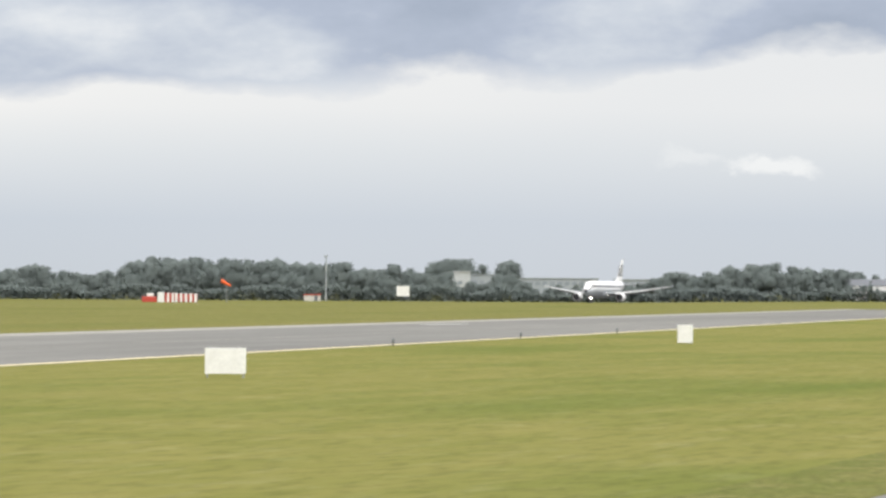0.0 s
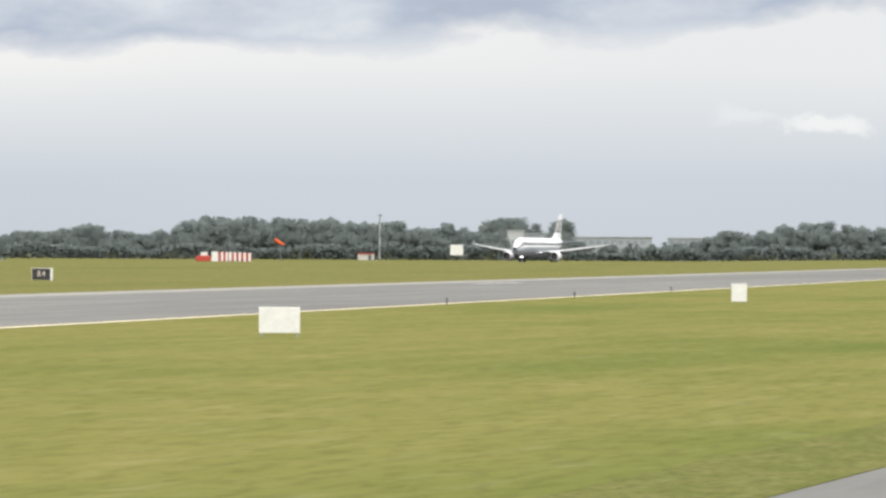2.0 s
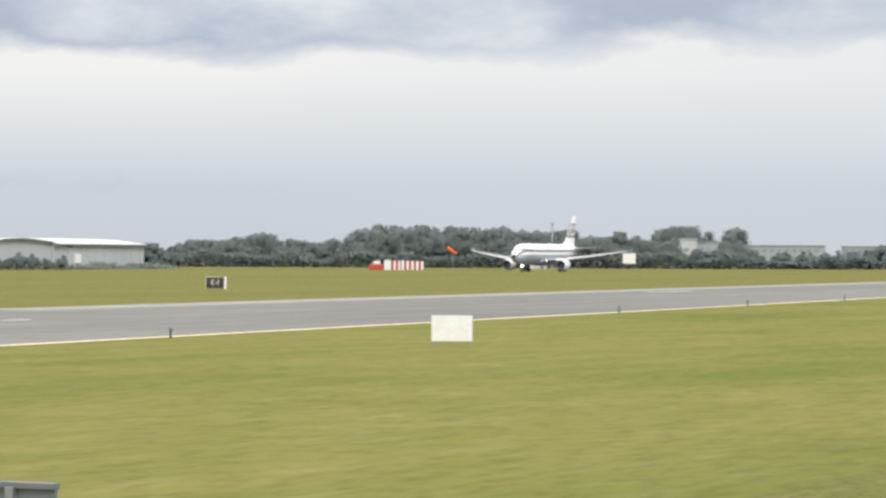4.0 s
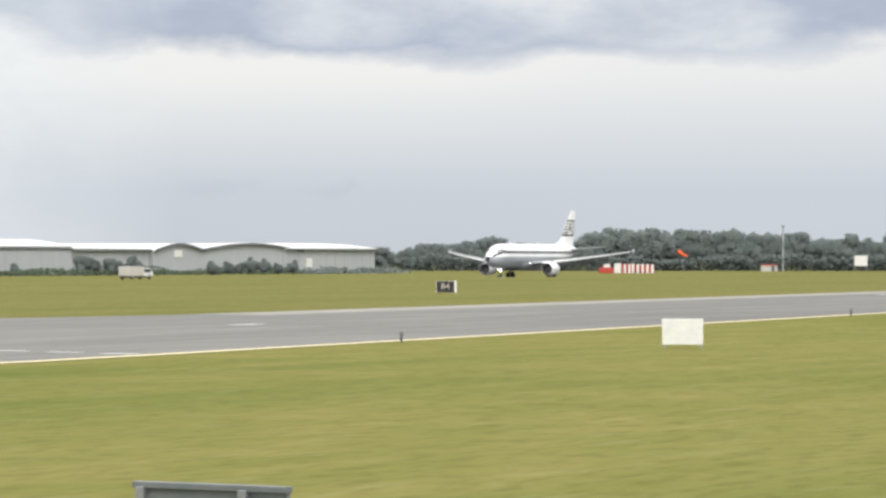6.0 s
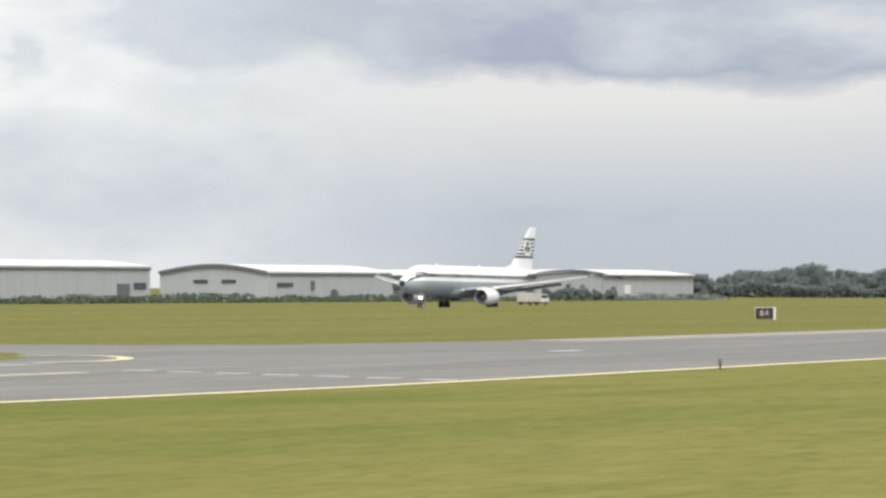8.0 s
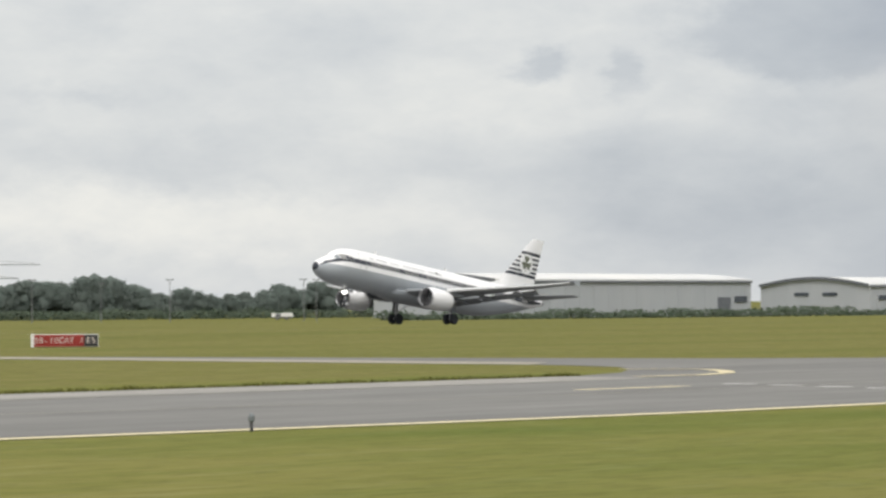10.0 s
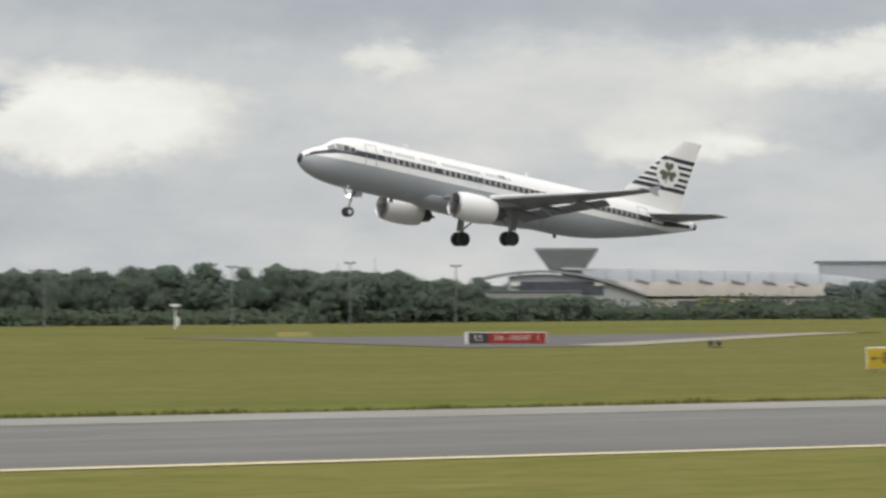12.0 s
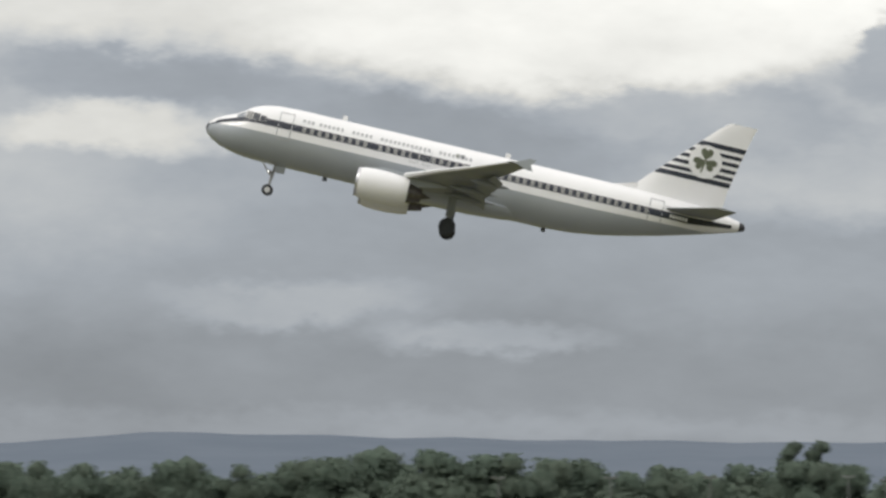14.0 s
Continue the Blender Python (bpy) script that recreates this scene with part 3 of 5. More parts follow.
    me.from_pydata(verts, [], faces)
    me.materials.append(material)
    me.polygons.foreach_set("use_smooth", [True] * len(me.polygons))
    me.normals_split_custom_set(normals)
    return me


def crown_mesh(seed, h, w, base, count, size, material, slender=False):
    rng = np.random.default_rng(seed)
    P, N, lobes = crown_points(rng, h, w, base, count, slender)
    return leaves_of("crown", P, N, size, material, rng, lobes)


BALL = bmesh.new()
bmesh.ops.create_icosphere(BALL, subdivisions=1, radius=1.0)
BALL_V = np.array([v.co[:] for v in BALL.verts])
BALL_F = [[v.index for v in f.verts] for f in BALL.faces]
BALL.free()


def trunk_mesh(seed, h, base):
    rng = np.random.default_rng(seed)
    bm = bmesh.new()
    rod(bm, (0, 0, -0.3), (0, 0, base + 0.35 * h), 0.24, 0.10, 8)
    for k in range(5):
        a = rng.uniform(0, 6.28)
        z = base + rng.uniform(0.0, 0.3) * h
        rod(bm, (0, 0, z), (math.cos(a) * h * 0.22, math.sin(a) * h * 0.22, z + h * 0.25), 0.09, 0.03, 6)
    return mesh_of("trunk", bm, BARK)


def build_trees():
    kinds = []
    for k, (h, w, base, sl) in enumerate([(9, 8.5, 1.0, False), (8, 9, 0.8, False), (10, 8, 1.2, False), (7, 8, 0.5, False), (9, 3.4, 0.8, True), (8.5, 7, 1.0, False), (6, 6, 0.4, False)]):
        t = thing("tree", "dark green broadleaf tree in a dense hedgerow" if not sl else "slender upright dark green tree in the hedgerow", "tree", group="perimeter trees")
        tr = new("trunk", trunk_mesh(50 + k, h, base))
        tr.parent = t
        cr = new("crown", crown_mesh(100 + k, h, w, base, 1700 if sl else 3000, 0.25, LEAF, sl))
        cr.parent = t
        kinds.append((t, h))
    rng = random.Random(4)
    used = set()

    def plant(k, x, y, height):
        t, h = kinds[k]
        s = height / h
        m = pose(x, y, gz(x, y) - 0.05, 0, 0, rng.uniform(0, 360))
        if k not in used:
            used.add(k)
            t.matrix_basis = m
            t.scale = (s, s, s)
            return
        o = copy_thing(t, m)
        o.scale = (s, s, s)

    woods_rng = np.random.default_rng(77)
    woods, woods_lobes = [], []

    def behind(x, y, height):
        """A tree of the back rows, of which only parts of the crown show."""
        p, n, lobes = crown_points(woods_rng, height, height * rng.uniform(0.85, 1.1), height * 0.1, 1500)
        z = gz(x, y) - 0.05
        woods.append((p + np.array([x, y, z]), n))
        woods_lobes.extend((a + x, b + y, c + z, r) for a, b, c, r in lobes)

    mixed = [0, 1, 2, 3, 5, 6]
    far, apron = [], []
    # same trees again, in the leaf colours that carry painted haze
    for rows, leaf, label, group in ((far, LEAF_FAR, "broadleaf tree hazed grey-green in the far tree belt", "far trees"), (apron, LEAF_MID, "broadleaf tree hazed blue-green beyond the apron", "apron trees")):
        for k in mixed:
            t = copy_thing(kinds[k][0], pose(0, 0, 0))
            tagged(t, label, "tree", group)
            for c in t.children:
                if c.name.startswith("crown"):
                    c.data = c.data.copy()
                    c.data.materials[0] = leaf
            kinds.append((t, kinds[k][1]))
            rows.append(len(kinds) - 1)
    # the line beyond the runway: how high its tops stand above the eye's level, in degrees, by direction
    skyline = [(-14, 0.56), (-7, 0.56), (-2.5, 0.58), (-1.2, 0.74), (2.0, 0.74), (3.2, 0.5), (3.8, 0.6), (4.6, 0.36), (5.1, 0.6), (6.9, 0.70), (7.9, 0.62), (9.0, 0.75), (10.9, 0.67), (12.7, 0.72), (13.3, 0.43), (14, 0.6), (15.5, 0.57), (16.4, 0.3), (17.5, 0.67), (18.5, 0.66), (19.4, 0.5), (20.5, 0.32), (21.8, 0.48), (23, 0.36), (24.3, 0.5), (26.9, 0.57), (28.3, 0.46), (29.5, 0.34), (32, 0.28), (40, 0.25)]
    x = -88.0
    while x < 204:
        y = 335 + rng.uniform(-4, 6) + max(0, x - 120) * 0.35
        top = along(skyline, math.degrees(math.atan2(x, y))) + rng.uniform(-0.02, 0.07)
        height = 2.8 - gz(x, y) + math.hypot(x, y) * math.tan(radians(top))
        plant(rng.choice(mixed), x, y, height)
        if rng.random() < 0.75:
            behind(x + 2, y + 14 + rng.uniform(-4, 4), height + rng.uniform(-1.1, -0.1))
        x += rng.uniform(3.4, 5.2)
    # the hedge runs down to low bushes beside the hall
    x = 192.0
    while x < 236:
        f = smooth01((x - 200) / 30)
        for d in (-4, 3, 9):
            behind(x + d * 0.2, 331 + (x - 120) * 0.35 + d + rng.uniform(-2, 2), 5.6 - 3.2 * f + rng.uniform(-0.5, 0.5))
        x += rng.uniform(1.5, 2.4)
    for az, top in ((5.86, 0.94), (6.31, 0.94), (8.9, 1.08), (9.15, 1.08), (9.75, 0.95), (10.05, 0.93)):
        r = 352
        p = heading(az, 0) * r
        plant(4, p.x, p.y, 3.8 + r * math.tan(radians(top)))
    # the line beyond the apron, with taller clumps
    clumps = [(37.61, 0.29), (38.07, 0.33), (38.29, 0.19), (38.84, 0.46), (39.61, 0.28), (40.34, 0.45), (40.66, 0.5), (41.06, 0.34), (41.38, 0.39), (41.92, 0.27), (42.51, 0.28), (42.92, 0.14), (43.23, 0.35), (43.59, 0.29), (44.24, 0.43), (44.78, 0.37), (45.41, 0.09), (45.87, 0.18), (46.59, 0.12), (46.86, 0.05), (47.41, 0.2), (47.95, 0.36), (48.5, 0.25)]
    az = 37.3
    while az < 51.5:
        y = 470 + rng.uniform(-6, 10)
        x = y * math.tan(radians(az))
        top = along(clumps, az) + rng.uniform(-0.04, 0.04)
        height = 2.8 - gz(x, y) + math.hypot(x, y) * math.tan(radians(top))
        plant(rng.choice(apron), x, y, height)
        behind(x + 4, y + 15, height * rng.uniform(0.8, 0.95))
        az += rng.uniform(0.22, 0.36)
    az = 30.5
    while az < 37.6:
        p = heading(az, 0) * 880
        behind(p.x, p.y, 8.0 + rng.uniform(-1, 1))
        az += rng.uniform(0.3, 0.45)
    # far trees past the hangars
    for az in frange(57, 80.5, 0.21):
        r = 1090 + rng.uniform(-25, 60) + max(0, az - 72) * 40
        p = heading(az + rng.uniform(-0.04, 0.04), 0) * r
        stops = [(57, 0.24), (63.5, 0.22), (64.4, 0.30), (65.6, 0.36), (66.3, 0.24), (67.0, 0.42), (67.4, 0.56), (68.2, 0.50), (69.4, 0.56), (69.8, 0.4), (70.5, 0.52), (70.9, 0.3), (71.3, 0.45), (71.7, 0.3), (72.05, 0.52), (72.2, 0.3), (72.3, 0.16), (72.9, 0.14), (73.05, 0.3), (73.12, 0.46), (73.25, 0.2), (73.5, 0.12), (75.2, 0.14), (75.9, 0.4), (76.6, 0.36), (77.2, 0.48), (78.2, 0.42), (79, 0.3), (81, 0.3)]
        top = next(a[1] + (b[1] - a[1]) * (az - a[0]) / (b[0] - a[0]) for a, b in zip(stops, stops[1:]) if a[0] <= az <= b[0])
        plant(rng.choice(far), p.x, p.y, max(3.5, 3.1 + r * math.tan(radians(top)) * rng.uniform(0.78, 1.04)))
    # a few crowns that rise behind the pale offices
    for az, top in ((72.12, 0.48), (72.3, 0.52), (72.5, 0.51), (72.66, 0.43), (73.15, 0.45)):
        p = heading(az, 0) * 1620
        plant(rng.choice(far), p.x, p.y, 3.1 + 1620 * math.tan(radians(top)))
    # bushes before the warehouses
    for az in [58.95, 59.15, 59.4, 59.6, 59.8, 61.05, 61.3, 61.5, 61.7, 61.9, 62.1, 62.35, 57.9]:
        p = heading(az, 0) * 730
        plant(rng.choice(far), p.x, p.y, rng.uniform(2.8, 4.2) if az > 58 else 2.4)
    for name, leaf, label, pick in (("woodland", LEAF, "dense dark green woodland behind the hedgerow trees", lambda x: x < 250), ("apron_woodland", LEAF_MID, "woodland hazed blue-green beyond the apron", lambda x: x >= 250)):
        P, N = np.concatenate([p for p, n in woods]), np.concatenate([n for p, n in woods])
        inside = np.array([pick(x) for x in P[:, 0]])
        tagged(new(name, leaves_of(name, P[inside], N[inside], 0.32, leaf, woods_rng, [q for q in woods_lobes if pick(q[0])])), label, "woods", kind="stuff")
    # low scrub along the fence, too dense to count
    rngn = np.random.default_rng(9)
    P = []
    for az in np.arange(-8, 81, 0.012):
        if 31 < az < 38:
            y, hgt = 470, 2.9
            x = y * math.tan(math.radians(az))
        elif az < 36:
            x = 327 * math.tan(math.radians(az))
            y = 327 + max(0, x - 120) * 0.35
            hgt = 1.3
        elif az < 49:
            y, hgt = 452, 1.4
            x = y * math.tan(math.radians(az))
        elif az < 64:
            y, hgt = 372, 1.3
            x = y * math.tan(math.radians(az))
        else:
            r = 1040
            x, y, hgt = r * math.sin(math.radians(az)), r * math.cos(math.radians(az)), 3.4
        top = hgt * (0.75 + 0.8 * (noise.noise((az * 3.1, 0.3, 0)) + 0.3))
        n = 22 if az > 64 else 9
        for j in range(n):
            P.append((x + rngn.normal() * 1.0, y + rngn.normal() * 1.6, gz(x, y) + rngn.random() * max(0.3, top)))
    for x in np.arange(196, 292, 0.05):
        y = 327 + (x - 120) * 0.35
        top = 1.5 * (0.75 + 0.8 * (noise.noise((x * 0.2, 1.3, 0)) + 0.3))
        for j in range(6):
            P.append((x + rngn.normal() * 0.6, y + rngn.normal() * 1.5, gz(x, y) + rngn.random() * max(0.3, top)))
    for x in np.arange(-75, 216, 0.10):
        y = 356 + max(0, x - 120) * 0.35
        for j in range(4):
            P.append((x + rngn.normal() * 0.6, y + rngn.normal(), gz(x, y) + rngn.random() * 4.2))
    P = np.array(P)
    distance = np.hypot(P[:, 0], P[:, 1])
    for pick, name, m, size, label in ((distance < 800, "scrub", LEAF_LIGHT, 0.34, "low dull green scrub along the airfield fence"), (distance >= 800, "far_scrub", LEAF_FAR, 0.45, "low scrub hazed grey-green before the far tree belt")):
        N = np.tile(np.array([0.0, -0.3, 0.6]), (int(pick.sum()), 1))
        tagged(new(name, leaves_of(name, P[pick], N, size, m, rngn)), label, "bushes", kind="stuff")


# ---------- buildings ----------
def arc_gable(x0, x1, z_eave, z_peak, n=14):
    """Points of a bowed roofline from x0 to x1."""
    return [(x0 + (x1 - x0) * i / n, z_eave + (z_peak - z_eave) * math.sin(math.pi * i / n)) for i in range(n + 1)]


def arched_block(parent, x0, x1, y0, y1, z0, eave, peak, wall_mat, roof_mat, trim=True):
    """A block whose roof bows between x0 and x1, gable towards -Y."""
    line = arc_gable(x0, x1, eave, peak)
    front = [Vector((x0, y0, z0))] + [Vector((x, y0, z)) for x, z in line] + [Vector((x1, y0, z0))]
    back = [p + Vector((0, y1 - y0, 0)) for p in front]
    part("wall", loft([front, back]), wall_mat, parent)
    over = [Vector((x, y0 - 0.5, z + 0.05)) for x, z in line] + [Vector((x, y0 - 0.5, z + 0.38)) for x, z in reversed(line)]
    part("roof", loft([over, [p + Vector((0, y1 - y0 + 1, 0)) for p in over]]), roof_mat, parent)
    if trim:
        edge = [Vector((x, y0 - 0.62, z - 0.12)) for x, z in line] + [Vector((x, y0 - 0.62, z + 0.42)) for x, z in reversed(line)]
        part("verge_trim", loft([edge, [p + Vector((0, 0.11, 0)) for p in edge]]), CLAD_DARK, parent, "dark curved verge trim")


def long_block(parent, x0, x1, y0, y1, z0, eave, rise, wall_mat, roof_mat, bays=0, slope=0.0):
    bm = boxed(x0, x1, y0, y1, z0, eave)
    part("wall", bm, wall_mat, parent)
    d = y1 - y0
    prof = [Vector((x0, y0 - 0.6, eave)), Vector((x0, y0 - 0.6, eave + 0.3)), Vector((x0, y0 + d * 0.25, eave + rise * 0.8)), Vector((x0, y0 + d * 0.5, eave + rise)), Vector((x0, y0 + d * 0.75, eave + rise * 0.8)), Vector((x0, y1 + 0.6, eave + 0.3)), Vector((x0, y1 + 0.6, eave))]
    part("roof", loft([prof, [p + Vector((x1 - x0, 0, 0)) for p in prof]]), roof_mat, parent)
    part("gutter", boxed(x0, x1, y0 - 0.78, y0 - 0.6, eave - 0.25, eave + 0.1), CLAD_DARK, parent, "dark gutter line")
    for k in range(bays):
        x = x0 + (x1 - x0) * (k + 0.5) / bays
        part("cladding_rib", boxed(x - 0.06, x + 0.06, y0 - 0.05, y0, z0, eave - 0.3), CLAD, parent)


def west_gable_block(parent, xw, xe, y0, y1, z0, eave, peak, wall_mat, roof_mat, bays):
    """A shed whose bowed gable faces -X and whose long side faces -Y."""
    n = 14
    line = [(y0 + (y1 - y0) * i / n, eave + (peak - eave) * math.sin(math.pi * i / n)) for i in range(n + 1)]
    end = [Vector((xw, y0, z0))] + [Vector((xw, y, z)) for y, z in line] + [Vector((xw, y1, z0))]
    part("wall", loft([end, [p + Vector((xe - xw, 0, 0)) for p in end]]), wall_mat, parent)
    over = [Vector((xw - 0.5, y, z + 0.05)) for y, z in line] + [Vector((xw - 0.5, y, z + 0.4)) for y, z in reversed(line)]
    part("roof", loft([over, [p + Vector((xe - xw + 1, 0, 0)) for p in over]]), roof_mat, parent)
    edge = [Vector((xw - 0.62, y, z - 0.15)) for y, z in line] + [Vector((xw - 0.62, y, z + 0.45)) for y, z in reversed(line)]
    part("verge_trim", loft([edge, [p + Vector((0.11, 0, 0)) for p in edge]]), CLAD_DARK, parent, "dark curved verge trim")
    part("gutter", boxed(xw, xe, y0 - 0.35, y0 - 0.02, eave - 0.28, eave + 0.1), CLAD_DARK, parent, "dark gutter line")
    for k in range(bays):
        x = xw + (xe - xw) * (k + 0.5) / bays
        part("cladding_rib", boxed(x - 0.06, x + 0.06, y0 - 0.05, y0, z0, eave - 0.35), CLAD, parent)


def bars(name, parent, x, y, z, count, w, h, gap, material):
    """Writing that cannot be read: a row of plain bars facing -Y."""
    for k in range(count):
        part(name, boxed(x + k * (w + gap), x + k * (w + gap) + w, y - 0.06, y, z, z + h), material, parent)


def build_hangars():
    Z = RUNWAY_Z
    h = thing("warehouse", "long grey clad warehouse with a bowed roof and faded lettering", "warehouse", group="airfield warehouses")
    west_gable_block(h, 489, 567, 398, 427, Z, 6.2, 7.4, CLAD, ROOF_PALE, 18)
    bars("letter_bar", h, 497, 397.85, 2.9, 6, 0.8, 1.0, 0.3, CREAM)
    part("roller_door", boxed(556, 560, 397.8, 398, Z, 3.2), CLAD_DARK, h)
    part("window_band", boxed(561.5, 565.5, 397.8, 398, 2.2, 3.4), GLASS_DARK, h)
    h = thing("warehouse", "grey clad warehouse with a bowed end and dark window strips", "warehouse", group="airfield warehouses")
    west_gable_block(h, 609, 657, 398, 425, Z, 5.4, 6.9, CLAD, ROOF_PALE, 10)
    part("window_strip", boxed(608.8, 609, 413, 416.5, 3.4, 4.1), GLASS_DARK, h)
    part("window_strip", boxed(608.8, 609, 406, 409.5, 3.4, 4.1), GLASS_DARK, h)
    part("window_strip", boxed(612, 618, 397.8, 398, 2.6, 3.5), GLASS_DARK, h)
    part("vent", boxed(625, 626.2, 397.7, 398, 2.0, 3.9), CLAD_DARK, h)
    h = thing("warehouse", "lower grey clad warehouse wing with a pale roof", "warehouse", group="airfield warehouses")
    long_block(h, 657.2, 694, 400, 425, Z, 5.0, 1.2, CLAD, ROOF_PALE, 8)
    h = thing("warehouse", "grey warehouse with two bowed gables and a pale roof", "warehouse", group="airfield warehouses")
    arched_block(h, 694.2, 717, 399, 430, Z, 4.7, 6.2, CLAD, ROOF_PALE)
    part("sign_panel", boxed(703.5, 707, 398.8, 399, 3.4, 5.0), WHITE, h, "white square sign panel")
    arched_block(h, 717.2, 770, 401, 430, Z, 4.7, 6.4, CLAD, ROOF_PALE)
    long_block(h, 760, 809, 400.5, 430, Z, 5.4, 1.6, CLAD, ROOF_PALE, 10)
    part("service_door", boxed(771, 774, 400.2, 400.5, 1.0, 3.2), WHITE, h, "white service door")
    # offices far behind
    for az, w, hh, r, lab in ((72.36, 9.5, 11.0, 1500, "pale office block with rows of windows"), (72.80, 14, 9.8, 1505, "low grey office block with rows of windows"), (73.9, 38, 8.6, 1560, "long low grey building on the skyline"), (75.4, 30, 8.3, 1565, "long low grey building on the skyline")):
        p = heading(az, 0) * r
        o = thing("office_building", lab, "building", p.x, p.y, RUNWAY_Z, -az + 0)
        part("wall", boxed(-w / 2, w / 2, 0, 12, 0, hh), FAR_PALE if r < 1502 else FAR_WALL, o)
        part("roof", boxed(-w / 2 - 0.4, w / 2 + 0.4, -0.4, 12.4, hh, hh + 0.4), FAR_PALE if r < 1502 else FAR_WALL, o)
        for st in range(2):
            for k in range(int(w / 3.2)):
                x = -w / 2 + 1 + k * 3.2
                part("window", boxed(x, x + 2.0, -0.1, 0.05, 2.6 + st * 3.2, 4.2 + st * 3.2) if hh > 8 else boxed(x, x + 2.0, -0.1, 0.05, 1.8 + st * 2.2, 3.0 + st * 2.2), FAR_GLASS, o)
    for az in (78.75, 79.15):
        p = heading(az, 0) * 1350
        o = thing("house", "small pale house among far trees", "house", p.x, p.y, RUNWAY_Z, -az)
        part("wall", boxed(-4, 4, 0, 7, 0, 6), WHITE, o)
        part("roof", loft([[Vector((-4.4, -0.4, 6)), Vector((-4.4, 7.4, 6)), Vector((-4.4, 3.5, 8.4))], [Vector((4.4, -0.4, 6)), Vector((4.4, 7.4, 6)), Vector((4.4, 3.5, 8.4))]]), CLAD_DARK, o)
        part("window", boxed(-2.6, -1.4, -0.06, 0.04, 3.6, 4.8), GLASS_DARK, o)
        part("window", boxed(1.4, 2.6, -0.06, 0.04, 3.6, 4.8), GLASS_DARK, o)


def build_terminal():
    """The bowed hall with an inverted cone on its roof."""
    az, r = 34.5, 680
    p = heading(az, 0) * r
    t = thing("sports_hall", "pale hall with a long curved ribbed roof and glazed front", "building", p.x, p.y, RUNWAY_Z, -az)
    # local x runs to the right, y away
    n = 16
    prof = [(-26 + 66 * (i / n), 8.9 - 1.5 * (i / n) - 3.4 * (i / n) ** 9) for i in range(n + 1)]
    front = [Vector((-26, 0, 0))] + [Vector((x, 0, z)) for x, z in prof] + [Vector((40, 0, 0))]
    part("wall", loft([front, [q + Vector((0, 40, 0)) for q in front]]), CREAM, t)
    over = [Vector((x, -1.0, z + 0.02)) for x, z in prof] + [Vector((x, -1.0, z + 0.35)) for x, z in reversed(prof)]
    part("roof", loft([over, [q + Vector((0, 42, 0)) for q in over]]), ROOF_PALE, t)
    # roof skirt that curves down over the front
    z_at = lambda x: 8.9 - 1.5 * ((x + 26) / 66) - 3.4 * ((x + 26) / 66) ** 9
    rows = []
    for x in frange(-22, 39.5, 1.5):
        rows.append([Vector((x, -1.0 - 3.6 * math.sin(q * 1.45), 3.1 + (z_at(x) + 0.25 - 3.1) * math.cos(q * 1.45))) for q in frange(0, 1, 0.125)])
    part("upper_roof", loft([r[:6] for r in rows], close=False, caps=False), ROOF_BLUE, t, "blue-grey upper roof sheet", True)
    part("roof_skirt", loft([r[5:] for r in rows], close=False, caps=False), SKIRT, t, "pale curved roof skirt", True)
    for row in rows[::3]:
        bm = bmesh.new()
        for p0, p1 in zip(row[:5], row[1:6]):
            rod(bm, p0 + Vector((0, -0.05, 0.05)), p1 + Vector((0, -0.05, 0.05)), 0.13, n=6)
        part("roof_rib", bm, CONE_GREY, t)
    for k in range(10):
        row = rows[min(len(rows) - 1, 1 + int(k * 3.9))]
        p0 = row[5]
        fin = [p0 + Vector((-1.9, -0.5, 0.55)), p0 + Vector((0.7, -0.5, -0.1)), p0 + Vector((0.7, -0.5, -0.4)), p0 + Vector((-1.9, -0.5, 0.25))]
        part("roof_scoop", loft([fin, [v + Vector((0, 0.45, 0)) for v in fin]]), CONE_GREY, t, "dark slanting roof scoop")
    for k in range(4):
        part("glazing", boxed(-4 + k * 11.0, 4.5 + k * 11.0, -4.4, -3.6, 1.0, 2.9), GLASS_DARK, t)
    part("front_wall", boxed(-10, 39, -4.2, -1.2, 0, 3.2), SKIRT, t)
    # glazed entrance with its own bow
    m = 12
    bow = [(-41 + 31 * i / m, 6.0 + 2.6 * math.sin(math.pi * (0.12 + 0.88 * i / m)) - 2.2 * (i / m) ** 2.2) for i in range(m + 1)]
    ent = [Vector((-36, -6, 0))] + [Vector((max(x, -36), -6, z - 0.3)) for x, z in bow] + [Vector((-10, -6, 0))]
    part("entrance_wall", loft([ent, [q + Vector((0, 8, 0)) for q in ent]]), CLAD, t)
    er = [Vector((x, -7.2, z)) for x, z in bow] + [Vector((x, -7.2, z + 0.45)) for x, z in reversed(bow)]
    part("entrance_roof", loft([er, [q + Vector((0, 9.5, 0)) for q in er]]), CONE_GREY, t, "thin dark curved canopy roof")
    part("entrance_glazing", boxed(-34, -18, -6.3, -6.0, 4.2, 6.6), GLASS_DARK, t)
    # plain white boxes stand in for bright reflections in the glazing
    for x in (-35.5, -19.6):
        part("painted_glint", boxed(x, x + 1.8, -6.6, -6.3, 5.8, 6.5), WHITE, t, "white panel painted as a window glint")
    # inverted cone
    bm = bmesh.new()
    rings = []
    for z, hw, hd in ((8.2, 2.9, 2.9), (12.6, 5.9, 5.9), (13.0, 5.95, 5.95)):
        rings.append([Vector((-25.2 + sx * hw, 3 + sy * hd, z)) for sx, sy in ((-1, -1), (1, -1), (1, 1), (-1, 1))])
    part("inverted_cone", loft(rings, bm=bm), CONE_GREY, t, "grey inverted pyramid roof lantern")
